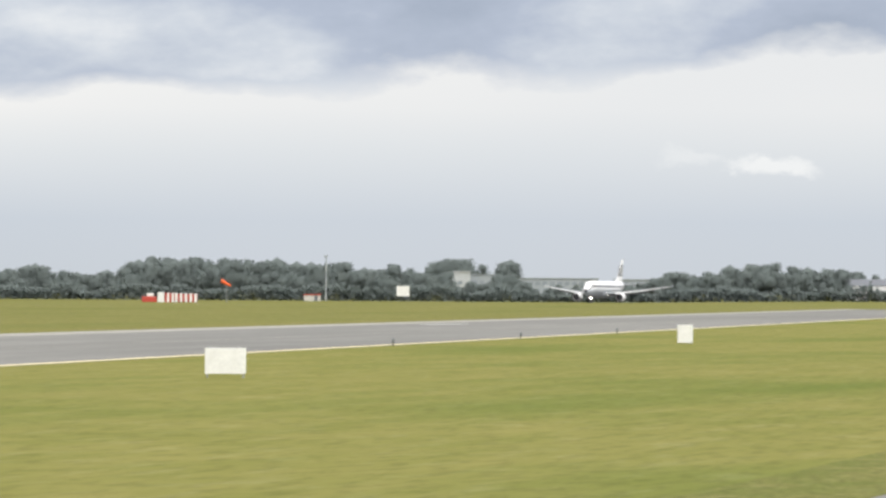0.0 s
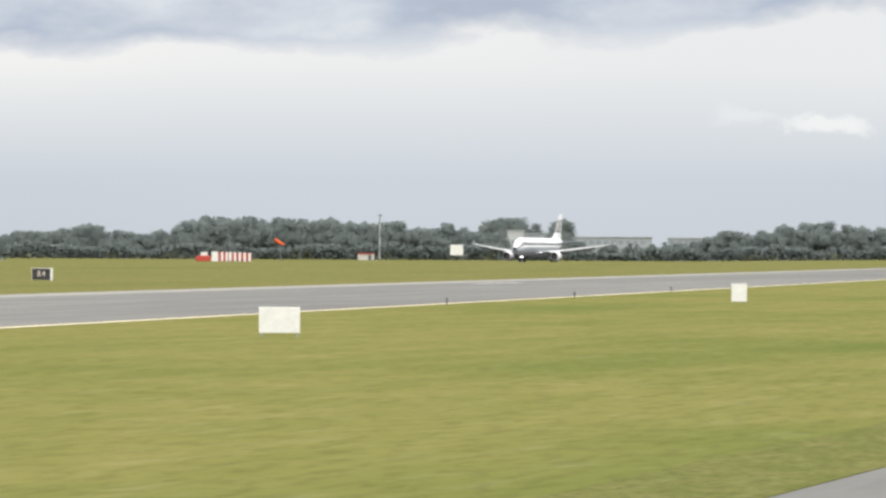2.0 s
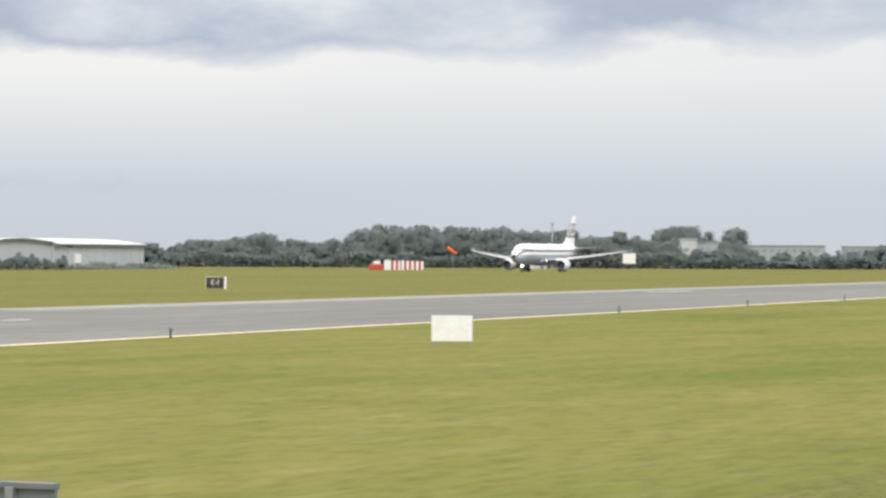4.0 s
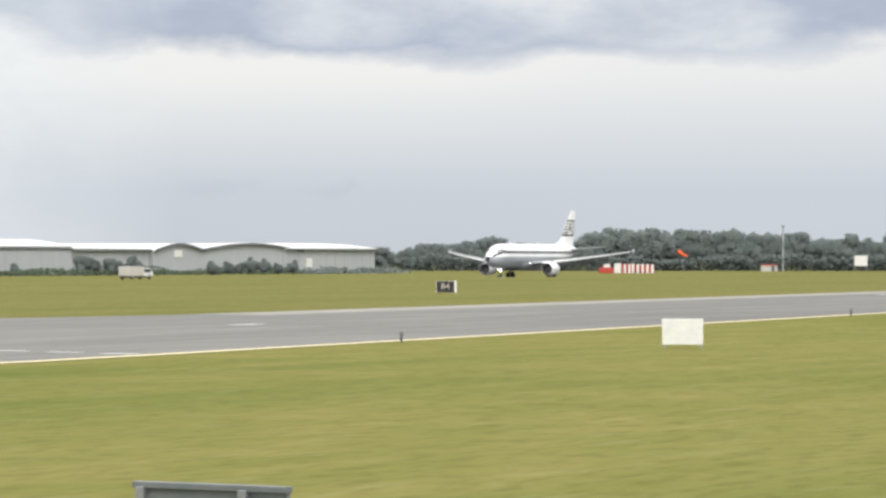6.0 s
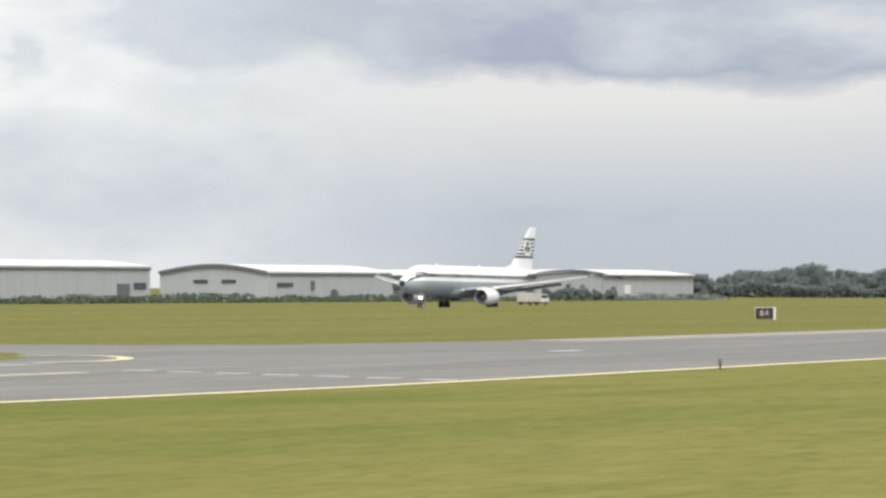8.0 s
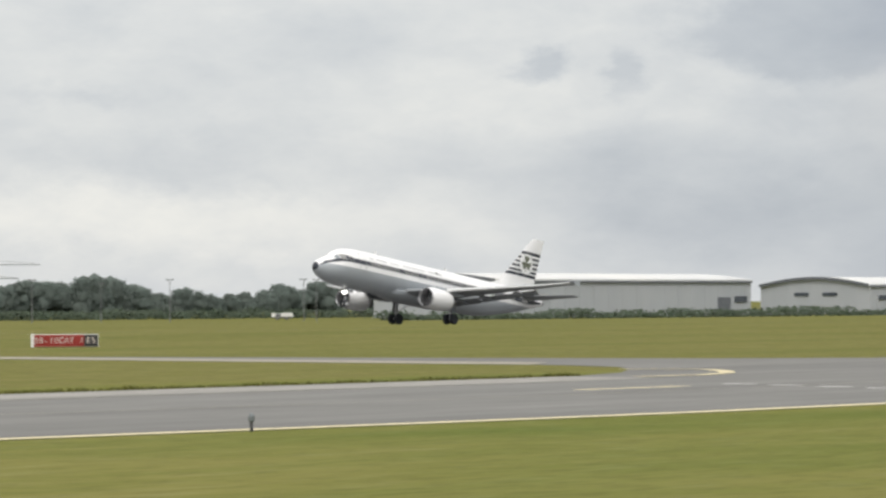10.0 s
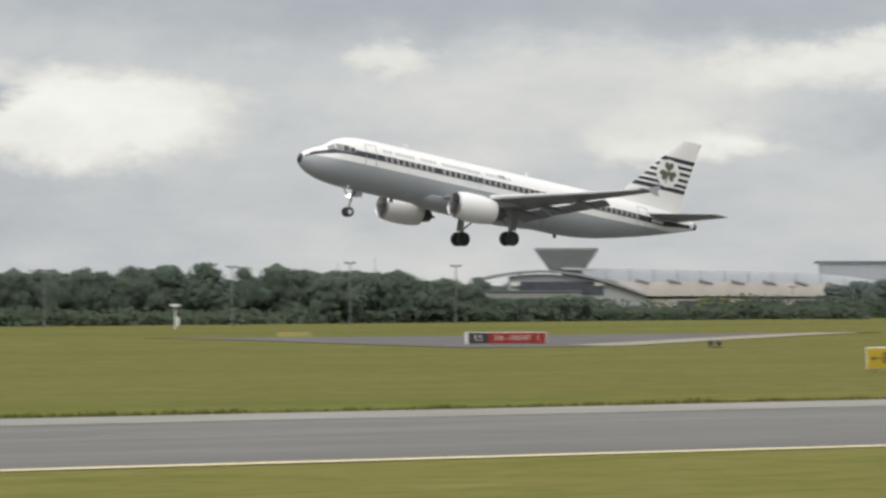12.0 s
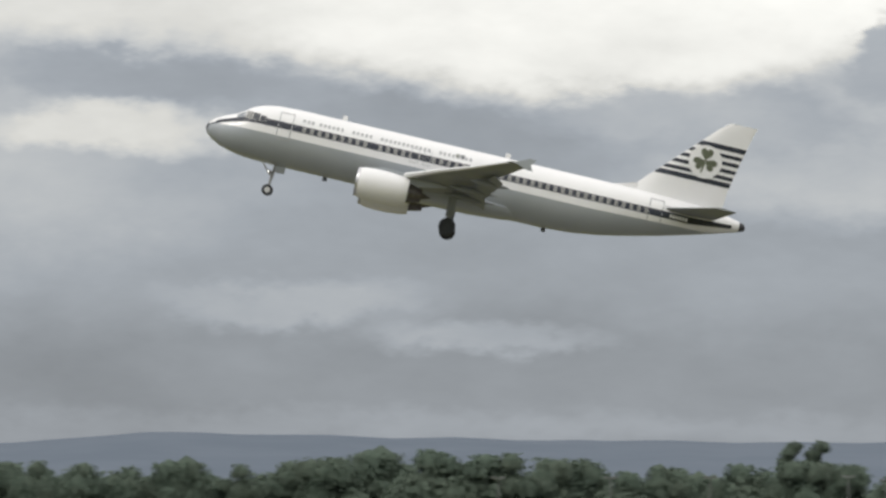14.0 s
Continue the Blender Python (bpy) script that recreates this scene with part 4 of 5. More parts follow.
    part("roof_plant", boxed(24, 41, 22, 34, 0, 10.2), ROOF_BLUE, t, "grey plant room behind the roof")
    part("roof_plant_cap", boxed(23, 42, 21.5, 34.5, 10.2, 10.6), CLAD_DARK, t)
    # low dark annex
    a = heading(31.4, 0) * 660
    o = thing("annex", "low dark grey annex beside the curved hall", "building", a.x, a.y, RUNWAY_Z, -31.4)
    part("wall", boxed(-8, 14, 0, 8, 0, 4.6), CONE_GREY, o)
    part("roof", boxed(-8.3, 14.3, -0.3, 8.3, 4.6, 4.9), CLAD_DARK, o)


# ---------- vehicles ----------
def wheels(parent, xs, y0, y1, r):
    for x in xs:
        for y in (y0, y1):
            w = part("wheel", lathe([(-0.13, r * 0.55), (-0.13, r * 0.95), (-0.08, r), (0.08, r), (0.13, r * 0.95), (0.13, r * 0.55)], 16, "y", (x, y, r)), TYRE, parent)
            part("rim", lathe([(-0.14, r * 0.1), (-0.14, r * 0.5), (0.14, r * 0.5), (0.14, r * 0.1)], 12, "y", (x, y, r)), STEEL, w)


def van(name, label, category, x, y, rz, length, height, body_mat, cab_mat, cab=1.8, group=""):
    t = thing(name, label, category, x, y, gz(x, y), rz, group)
    w = 2.1
    part("cargo_body", boxed(-length / 2 + cab, length / 2, -w / 2, w / 2, 0.55, height, bevel=0.06), body_mat, t)
    prof = [(0.02, 0.5), (0.0, 1.1), (0.25, 1.25), (0.75, height * 0.86), (cab, height * 0.9), (cab, 0.5)]
    side = [Vector((-length / 2 + a, -w / 2 + 0.05, z)) for a, z in prof]
    part("cab", loft([side, [q + Vector((0, w - 0.1, 0)) for q in side]]), cab_mat, t)
    part("side_window", boxed(-length / 2 + 0.75, -length / 2 + cab - 0.2, -w / 2 - 0.01, w / 2 + 0.01, height * 0.55, height * 0.8), GLASS_DARK, t)
    part("chassis", boxed(-length / 2 + 0.3, length / 2 - 0.1, -w / 2 + 0.2, w / 2 - 0.2, 0.3, 0.56), DARK_POST, t)
    wheels(t, (-length / 2 + 1.0, length / 2 - 1.0), -w / 2 + 0.15, w / 2 - 0.15, 0.38)
    return t


def bus(x, y, rz, length, height, lower, label):
    t = thing("bus", label, "bus", x, y, gz(x, y), rz, "parked buses")
    part("body", boxed(-length / 2, length / 2, -1.25, 1.25, 0.35, height, bevel=0.12), lower, t)
    part("window_band", boxed(-length / 2 + 0.4, length / 2 - 0.4, -1.27, 1.27, height * 0.48, height * 0.74), GLASS_DARK, t)
    if height > 3.2:
        part("window_band", boxed(-length / 2 + 0.4, length / 2 - 0.4, -1.27, 1.27, height * 0.82, height * 0.94), GLASS_DARK, t)
    wheels(t, (-length / 2 + 2.2, length / 2 - 2.4), -1.1, 1.1, 0.48)


def build_vehicles():
    def at(az, r):
        p = heading(az, 0) * r
        return p.x, p.y
    van("box_truck", "white box truck parked before the trees", "truck", *at(39.95, 590), -40, 5.2, 1.9, WHITE, WHITE, 1.2)
    van("van", "small white van parked before the trees", "van", *at(39.36, 590), -40, 3.4, 1.75, WHITE, WHITE)
    van("car", "low white car parked before the trees", "car", *at(41.1, 590), -41, 3.6, 1.25, WHITE, WHITE)
    van("car", "white car on the apron road", "car", *at(47.4, 600), -47, 3.6, 1.2, WHITE, WHITE)
    van("car", "pale car beside the hall", "car", *at(34.0, 600), -34, 4.2, 1.2, WHITE, CLAD)
    bus(*at(38.28, 574), -38, 8.6, 2.2, BUS_YELLOW, "yellow double-deck bus parked by the hall")
    bus(*at(38.80, 571), -38, 3.0, 2.3, BLUE, "blue bus end seen beside yellow buses")
    bus(*at(39.12, 574), -38, 5.6, 2.35, BUS_YELLOW, "yellow single-deck bus parked by the trees")
    bus(*at(34.75, 594), -34, 5.6, 3.3, BUS_YELLOW, "yellow bus parked before the curved hall")
    t = van("airfield_truck", "pale pickup truck driving along the perimeter road", "truck", 0, 0, 0, 7.6, 2.1, CREAM, WHITE, 3.0)
    t.name = "airfield_truck"
    return t


# ---------- masts, markers, signs ----------
def mast(x, y, h, label="tall grey lighting mast with a lamp head", arms=True, group="lighting masts"):
    z = gz(x, y)
    t = thing("light_mast", label, "lamp post", x, y, z, -math.degrees(math.atan2(x, y)), group)
    part("pole", rodded((0, 0, -0.2), (0, 0, h), 0.08, 0.05), DULL_POLE, t)
    if arms:
        part("crossbar", boxed(-0.5, 0.5, -0.05, 0.05, h - 0.08, h + 0.04), DULL_POLE, t)
        for k in (-0.4, 0.4):
            part("lamp_head", boxed(k - 0.16, k + 0.16, -0.2, 0.15, h - 0.05, h + 0.14), DULL_POLE, t)


def build_masts():
    for az, top, r in ((47.75, 0.355, 560), (47.95, 0.35, 560), (43.4, 0.36, 540), (45.6, 0.36, 540), (40.6, 0.25, 560), (36.0, 0.2, 560), (41.7, 0.3, 560), (44.5, 0.3, 560)):
        p = heading(az, 0) * r
        mast(p.x, p.y, 3.1 + r * math.tan(radians(top)))
    for az, top in ((30.6, 0.47), (28.9, 0.52), (27.0, 0.46), (24.0, 0.40), (22.2, 0.36), (19.0, 0.5), (21.75, 0.50), (18.2, 0.40), (14.6, 0.35), (16.2, 0.42), (12.4, 0.4), (9.5, 0.42), (6.8, 0.45), (7.4, 0.4), (3.0, 0.4), (14.2, 0.38), (11.2, 0.45), (18.35, 0.44), (4.6, 0.42), (1.2, 0.38)):
        r = 318 / math.cos(radians(az))
        p = heading(az, 0) * r
        mast(p.x, p.y, 3.1 + r * math.tan(radians(top)), group="perimeter masts")
    # radio mast beside the far trees
    p = heading(70.22, 0) * 1030
    t = thing("radio_mast", "thin red and white lattice mast paled to haze greys", "mast", p.x, p.y, RUNWAY_Z)
    # bands use the hazed wall greys instead of full red and white
    for k in range(6):
        part("section", rodded((0, 0, k * 2.15), (0, 0, (k + 1) * 2.15), 0.19, 0.17), FAR_WALL if k % 2 else FAR_PALE, t)
    part("mast_head", boxed(-0.7, 0.7, -0.3, 0.3, 12.6, 13.2), FAR_WALL, t)
    # far tower cranes
    for az, top, w in ((42.38, 0.72, 1), (42.05, 0.5, -1)):
        r = 1500
        p = heading(az, 0) * r
        h = 3 + r * math.tan(radians(top))
        t = thing("tower_crane", "far grey tower crane with a long jib", "crane", p.x, p.y, RUNWAY_Z, -az)
        part("tower", boxed(-0.5, 0.5, -0.5, 0.5, 0, h), POST, t)
        part("jib", boxed(-7, 30, -0.3, 0.3, h - 3.1, h - 2.7), POST, t)
        part("counterweight", boxed(-7, -4.5, -0.8, 0.8, h - 5, h - 3.2), POST, t)
        for x, a in ((29, 0.02), (-6, 0.1)):
            part("tie", rodded((0, 0, h), (x, 0, h - 2.6), 0.08), POST, t)
    for az, top in ((32.3, 0.48), (29.3, 0.72), (28.7, 0.62)):
        r = 900
        p = heading(az, 0) * r
        mast(p.x, p.y, 3 + r * math.tan(radians(top)), "thin far mast above the trees", False)


def board(name, label, x, y, w, h, leg, turn, material=None, category="marker board"):
    t = thing(name, label, category, x, y, gz(x, y), turn)
    part("panel", boxed(-w / 2, w / 2, -0.05, 0.05, leg, leg + h, bevel=0.015), material or BOARD, t)
    for sx in (-1, 1):
        part("leg", boxed(sx * (w / 2 - 0.08) - 0.03, sx * (w / 2 - 0.08) + 0.03, -0.03, 0.03, -0.05, leg + 0.02), POST, t)
        part("brace", rodded((sx * (w / 2 - 0.08), 0.05, leg + h * 0.8), (sx * (w / 2 - 0.08), 0.6, 0), 0.02), POST, t)
    return t


def text_part(parent, text, x, y, z, size, material, name="lettering"):
    c = bpy.data.curves.new(name, "FONT")
    c.body, c.size, c.extrude, c.align_x, c.align_y = text, size, 0.006, "CENTER", "CENTER"
    tmp = bpy.data.objects.new(name, c)
    scene.collection.objects.link(tmp)
    dg = bpy.context.evaluated_depsgraph_get()
    me = bpy.data.meshes.new_from_object(tmp.evaluated_get(dg))
    bpy.data.objects.remove(tmp)
    me.transform(Matrix.Translation((x, y, z)) @ Matrix.Rotation(radians(90), 4, "X"))
    me.materials.clear()
    me.materials.append(material)
    ob = new(name, me)
    ob.parent = parent
    return ob


def arrow(parent, x, y, z, s, material, up):
    bm = bmesh.new()
    if up:
        box(bm, x - 0.045 * s, x + 0.045 * s, y - 0.012, y, z - 0.5 * s, z + 0.2 * s)
        tri = [(x - 0.25 * s, z + 0.12 * s), (x + 0.25 * s, z + 0.12 * s), (x, z + 0.5 * s)]
    else:
        box(bm, x - 0.2 * s, x + 0.5 * s, y - 0.012, y, z - 0.045 * s, z + 0.045 * s)
        tri = [(x - 0.12 * s, z - 0.25 * s), (x - 0.12 * s, z + 0.25 * s), (x - 0.5 * s, z)]
    loft([[Vector((a, y - 0.013, b)) for a, b in tri], [Vector((a, y, b)) for a, b in tri]], bm=bm)
    part("arrow", bm, material, parent)


def taxi_sign(label, az, r, panels, h, leg, end_post):
    """panels: (width, ground material, text, letter material, arrow) from left to right."""
    p = heading(az, 0) * r
    w = sum(q[0] for q in panels)
    t = thing("taxiway_sign", label, "airfield sign", p.x, p.y, gz(p.x, p.y), -az, "taxiway signs")
    part("housing", boxed(-w / 2 - 0.04, w / 2 + 0.04, 0.0, 0.22, leg - 0.03, leg + h + 0.03, bevel=0.02), DARK_POST if end_post is None else BOARD, t)
    x = -w / 2
    for pw, ground, text, ink, arr in panels:
        f = part("face", boxed(x, x + pw, -0.03, -0.002, leg, leg + h), ground, t)
        tx = x + pw / 2
        if arr:
            arrow(t, x + pw * 0.24, -0.032, leg + h / 2, h * 0.5, ink, arr == "up")
            tx = x + pw * 0.64
        if text:
            size = h * 0.72
            step = 0.60 * size
            for k, ch in enumerate(text):
                if ch != " ":
                    text_part(t, ch, tx + (k - (len(text) - 1) / 2) * step, -0.035, leg + h / 2, size, ink, "letter")
        x += pw
    if end_post:
        x = w / 2 + 0.1 if end_post == "right" else -w / 2 - 0.1
        part("end_panel", boxed(x - 0.1, x + 0.1, -0.05, 0.25, 0.02, leg + h + 0.05), WHITE, t, "white end panel")
    for k in range(max(2, int(w / 1.2))):
        x = -w / 2 + 0.3 + (w - 0.6) * k / (max(2, int(w / 1.2)) - 1)
        part("foot", rodded((x, 0.1, -0.05), (x, 0.1, leg), 0.04), POST, t)


def build_signs():
    taxi_sign("yellow and black taxiway direction sign with arrows", 37.90, 136, [(1.36, SIGN_YELLOW, "E5", SIGN_BLACK, "left"), (0.88, SIGN_BLACK, "B5", YELLOW_TEXT, None), (1.15, SIGN_YELLOW, "B6", SIGN_BLACK, "up")], 0.78, 0.16, "right")
    taxi_sign("red holding sign with pale letters and a black end panel", 43.94, 220, [(3.05, SIGN_RED, "28-10CAT I", SIGN_TEXT, None), (0.85, SIGN_BLACK, "E5", SIGN_TEXT, None)], 0.72, 0.06, "left")
    taxi_sign("black and red holding sign beside the branch taxiway", 31.42, 212, [(1.2, SIGN_BLACK, "E5", SIGN_TEXT, None), (3.4, SIGN_RED, "28-10CAT I", SIGN_TEXT, None)], 0.64, 0.04, "left")
    taxi_sign("small black location sign with a pale end panel", 64.80, 300, [(1.5, SIGN_BLACK, "B4", SIGN_TEXT, None)], 0.92, 0.1, "right")
    board("marker_board", "large weathered white marker board on short legs", 105.2, 41.2, 1.30, 0.82, 0.12, -68.6)
    p = heading(76.0, 0) * 195
    b = board("marker_board", "small white marker cabinet in the grass", p.x, p.y, 0.84, 0.98, 0.02, -76)
    part("cabinet_body", boxed(-0.40, 0.40, 0.05, 0.5, 0.0, 1.0, bevel=0.02), BOARD, b)
    p = heading(71.46, 0) * 1000
    board("marker_board", "white marker board before the far trees", p.x, p.y, 3.6, 2.9, 1.5, -71.4)
    p = heading(40.40, 0) * 232
    board("marker_board", "small square white board in the grass", p.x, p.y, 0.95, 0.68, 0.05, -40.4)
    p = heading(45.2, 0) * 335
    board("marker_board", "low flat white marker on the grass", p.x, p.y, 1.6, 0.22, 0.1, -45)
    p = heading(27.99, 0) * 236
    board("marker_board", "back of a low pale yellow sign in the grass", p.x, p.y, 2.2, 0.34, 0.04, -28, mat("faded_yellow_back", (0.42, 0.36, 0.10), (0.36, 0.32, 0.12), 2, 0.6))
    # runway guard lights
    for az, r in ((41.71, 209), (34.76, 203)):
        p = heading(az, 0) * r
        t = thing("guard_light", "low pair of dark hooded guard lamps", "airfield light", p.x, p.y, gz(p.x, p.y), -az, "guard lights")
        part("base", boxed(-0.4, 0.4, -0.1, 0.1, 0.0, 0.06), DARK_POST, t)
        for x in (-0.22, 0.22):
            part("hood", lathe([(-0.18, 0.10), (-0.16, 0.16), (0.12, 0.16), (0.14, 0.05)], 14, "y", (x, 0, 0.26)), DARK_POST, t)
        if az > 40:
            part("lit_lens", lathe([(-0.20, 0.01), (-0.19, 0.085), (-0.18, 0.09)], 12, "y", (0.22, 0, 0.26)), glow("amber_lens", (1.0, 0.75, 0.35), 3.0), t)
    # taxiway edge lights
    first = None
    for x in (9, 55.9, 109, 139, 170, 200, 230):
        y = near_edge(x) - 0.35
        if first is None:
            first = thing("edge_light", "small dark taxiway edge light on a stem", "airfield light", x, y, gz(x, y), 0, "taxiway edge lights")
            part("stem", rodded((0, 0, -0.03), (0, 0, 0.22), 0.035), DARK_POST, first)
            part("lens", lathe([(0.22, 0.05), (0.24, 0.075), (0.34, 0.07), (0.40, 0.03)], 12, "z"), GREY_BACK, first)
        else:
            copy_thing(first, pose(x, y, gz(x, y)))
    # lamp posts with white heads on the far grass
    for az, top, base, r in ((21.34, -0.077, -0.43, 338), (26.09, -0.066, -0.37, 338)):
        p = heading(az, 0) * r
        t = thing("sensor_post", "white weather sensor post with a flat white head", "instrument post", p.x, p.y, gz(p.x, p.y), -az, "sensor posts")
        h = 2.6 - gz(p.x, p.y) + r * math.tan(radians(top))
        part("pole", rodded((0, 0, -0.1), (0, 0, h), 0.09, 0.07), WHITE, t)
        part("head", lathe([(h, 0.2), (h + 0.08, 0.50), (h + 0.18, 0.48), (h + 0.26, 0.15)], 16, "z"), WHITE, t)
        part("cabinet", boxed(0.1, 0.38, -0.2, 0.2, 0.3, 1.1, bevel=0.03), WHITE, t)
    # bollard by the service road
    p = heading(79.1, 0) * 30
    t = thing("bollard", "dark plastic bollard by the service road", "bollard", p.x, p.y, gz(p.x, p.y))
    part("post", rodded((0, 0, -0.05), (0, 0, 0.92), 0.075, 0.065, 14), DARK_POST, t)
    part("cap", lathe([(0.92, 0.068), (0.96, 0.06), (0.985, 0.02)], 14, "z"), DARK_POST, t)
    # striped equipment hut
    p = heading(13.36, 0) * 300
    t = thing("equipment_hut", "red and white striped equipment hut on the far grass", "hut", p.x, p.y, gz(p.x, p.y), -13.4)
    for k in range(5):
        part("wall_panel", boxed(-1.4 + 0.56 * k, -1.4 + 0.56 * (k + 1) - 0.01, -1.0, 1.0, 0, 1.72), WHITE if k % 2 == 0 else RED, t)
    part("roof", boxed(-1.55, 1.55, -1.15, 1.15, 1.72, 1.9), CREAM, t)
    p2 = heading(14.0, 0) * 302
    t = thing("equipment_cabinet", "low red cabinet with a pale lid beside the hut", "cabinet", p2.x, p2.y, gz(p2.x, p2.y), -14)
    part("body", boxed(-1.2, 0.0, -0.6, 0.6, 0, 1.3), RED, t)
    part("side_body", boxed(0.02, 0.9, -0.6, 0.6, 0, 0.9), CONE_GREY, t)
    part("lid", boxed(-0.3, 1.7, -0.7, 0.7, 1.36, 1.44), CREAM, t)
    # striped localiser shelters by the far trees
    p = heading(67.72, 0) * 850
    t = thing("striped_shelter", "row of red and white striped antenna shelters", "shelter", p.x, p.y, gz(p.x, p.y), -67.7)
    part("red_cabin", boxed(-6.7, -3.2, 0, 3, 0, 1.35, bevel=0.15), RED, t)
    part("cabin_top", boxed(-5.6, -3.9, 0.3, 2.7, 1.35, 2.15, bevel=0.12), WHITE, t)
    part("white_panel", boxed(-3.0, -1.4, 0, 2.5, 0, 2.35, bevel=0.05), WHITE, t)
    for k in range(4):
        part("striped_panel", boxed(-1.3 + k * 0.55, -1.3 + k * 0.55 + 0.52, 0.1, 2.3, 0, 2.25), RED if k % 2 == 0 else WHITE, t)
    part("back_panel", boxed(0.9, 6.5, 2.0, 2.2, 0, 2.0), RED, t, "dull red panel behind the posts")
    for k in range(5):
        part("post", boxed(1.15 + k * 1.15, 1.15 + k * 1.15 + 0.6, 0, 0.5, 0, 2.3 - 0.05 * k, bevel=0.04), WHITE, t)
    p = heading(70.0, 0) * 1000
    t = thing("equipment_hut", "small pale hut with a dark door by the far trees", "hut", p.x, p.y, gz(p.x, p.y), -70)
    part("wall", boxed(-2.3, 2.3, 0, 3, 0, 1.7), CREAM, t)
    part("roof", boxed(-2.5, 2.5, -0.2, 3.2, 1.7, 1.95), RED, t)
    part("door", boxed(0.6, 1.5, -0.06, 0, 0, 1.5), CLAD_DARK, t)
    # windsock
    p = heading(68.62, 0) * 850
    t = thing("windsock", "orange windsock drooping from a thin pole", "windsock", p.x, p.y, gz(p.x, p.y), -68.6)
    part("pole", rodded((0, 0, -0.1), (0, 0, 5.6), 0.08, 0.05), POST, t)
    rings = []
    for i in range(7):
        f = i / 6
        cx, cz, r = -1.3 + 2.3 * f, 5.3 - 1.25 * f - 0.1 * math.sin(f * 3), 0.50 - 0.26 * f
        rings.append([Vector((cx + r * 0.5 * math.cos(a), r * math.sin(a), cz + r * math.cos(a) * 0.9)) for a in [2 * math.pi * k / 14 for k in range(14)]])
    part("sock", loft(rings), ORANGE, t)
    # back of a near sign
    p = heading(61.05, 0) * 22.0
    t = thing("sign_back", "back of a grey metal sign with two upright channels", "sign", p.x, p.y, 0, -95)
    w = 1.12
    part("panel", boxed(-w / 2, w / 2, -0.02, 0.02, 0.80, 1.40, bevel=0.008), GREY_BACK, t)
    part("top_rail", boxed(-w / 2 - 0.01, w / 2 + 0.01, -0.05, 0.03, 1.38, 1.42, bevel=0.006), GREY_BACK, t)
    for x in (-0.50, 0.26):
        part("channel", boxed(x - 0.03, x + 0.03, -0.07, -0.02, 0.0, 1.39, bevel=0.006), POST, t)


# ---------- the airliner ----------
# stations: metres from the nose, top, bottom, half width
STATIONS = [(0.0, 3.36, 3.24, 0.06), (0.12, 3.66, 2.92, 0.38), (0.5, 4.02, 2.58, 0.76), (1.1, 4.34, 2.28, 1.10), (1.9, 4.68, 2.04, 1.42), (2.4, 5.0, 1.95, 1.56), (2.9, 5.36, 1.88, 1.68), (3.6, 5.64, 1.82, 1.80), (4.6, 5.82, 1.78, 1.91), (6.0, 5.88, 1.76, 1.975), (10, 5.88, 1.76, 1.975), (15, 5.88, 1.76, 1.975), (20, 5.88, 1.76, 1.975), (24, 5.88, 1.76, 1.975), (26, 5.88, 1.88, 1.95), (28, 5.87, 2.16, 1.86), (30, 5.85, 2.58, 1.68), (32, 5.80, 3.05, 1.42), (34, 5.70, 3.58, 1.08), (36, 5.48, 4.15, 0.66), (37.2, 5.22, 4.52, 0.34), (37.5, 5.08, 4.68, 0.2)]
GEAR_S = 17.71


def station(s):
    for a, b in zip(STATIONS, STATIONS[1:]):
        if a[0] <= s <= b[0]:
            f = (s - a[0]) / (b[0] - a[0])
            return [a[k] + (b[k] - a[k]) * f for k in (1, 2, 3)]
    return STATIONS[-1][1:]


def hull(s, z, side=-1, out=0.0):
    """The point of the hull at that height; side -1 is the port side."""
    top, bot, hw = station(s)
    c, hh = (top + bot) / 2, (top - bot) / 2
    k = max(-1, min(1, (z - c) / hh))
    return Vector((s - GEAR_S, side * (hw * math.sqrt(max(0, 1 - k * k)) + out * math.sqrt(max(0.0, 1 - k * k))), c + (hh + (out if abs(k) > 0.7 else 0)) * k))


def hull_patch(s0, s1, z0, z1, side, out, ns=6, nz=2, skew=0.0):
    """A thin skin that follows the hull; its heights are numbers or stops along the hull."""
    rows = []
    for i in range(ns + 1):
        s = s0 + (s1 - s0) * i / ns
        lo, hi = (along(z0, s), along(z1, s)) if isinstance(z0, list) else (z0, z1)
        rows.append([hull(s + skew * j / nz, lo + (hi - lo) * j / nz, side, out) for j in range(nz + 1)])
    bm = bmesh.new()
    vs = [[bm.verts.new(p) for p in r] for r in rows]
    for a, b in zip(vs, vs[1:]):
        for j in range(nz):
            bm.faces.new((a[j], b[j], b[j + 1], a[j + 1]) if side < 0 else (a[j + 1], b[j + 1], b[j], a[j]))
    return bm


def wing_ring(s_le, chord, y, z, thick, n=10, droop=0.0):
    """An aerofoil section in the plane y = const."""
    pts = []
    for i in range(n + 1):
        u = i / n
        t = thick * chord * 5 * (0.2969 * math.sqrt(u) - 0.126 * u - 0.3516 * u * u + 0.2843 * u ** 3 - 0.1015 * u ** 4)
        pts.append((u, t))
    ring = [Vector((s_le + u * chord - GEAR_S, y, z + t - droop * u * u)) for u, t in pts] + [Vector((s_le + u * chord - GEAR_S, y, z - t * 0.8 - droop * u * u)) for u, t in pts[-2:0:-1]]
    return ring


def build_airliner():
    a = thing("airliner", "white airliner with dark striped tail taking off", "aircraft")
    # hull rings: upper white, lower grey, split where the side's shading turns grey
    n = 40
    rings, split = [], []
    fine = []
    for p, q in zip(STATIONS, STATIONS[1:]):
        k = max(1, int((q[0] - p[0]) / 1.0))
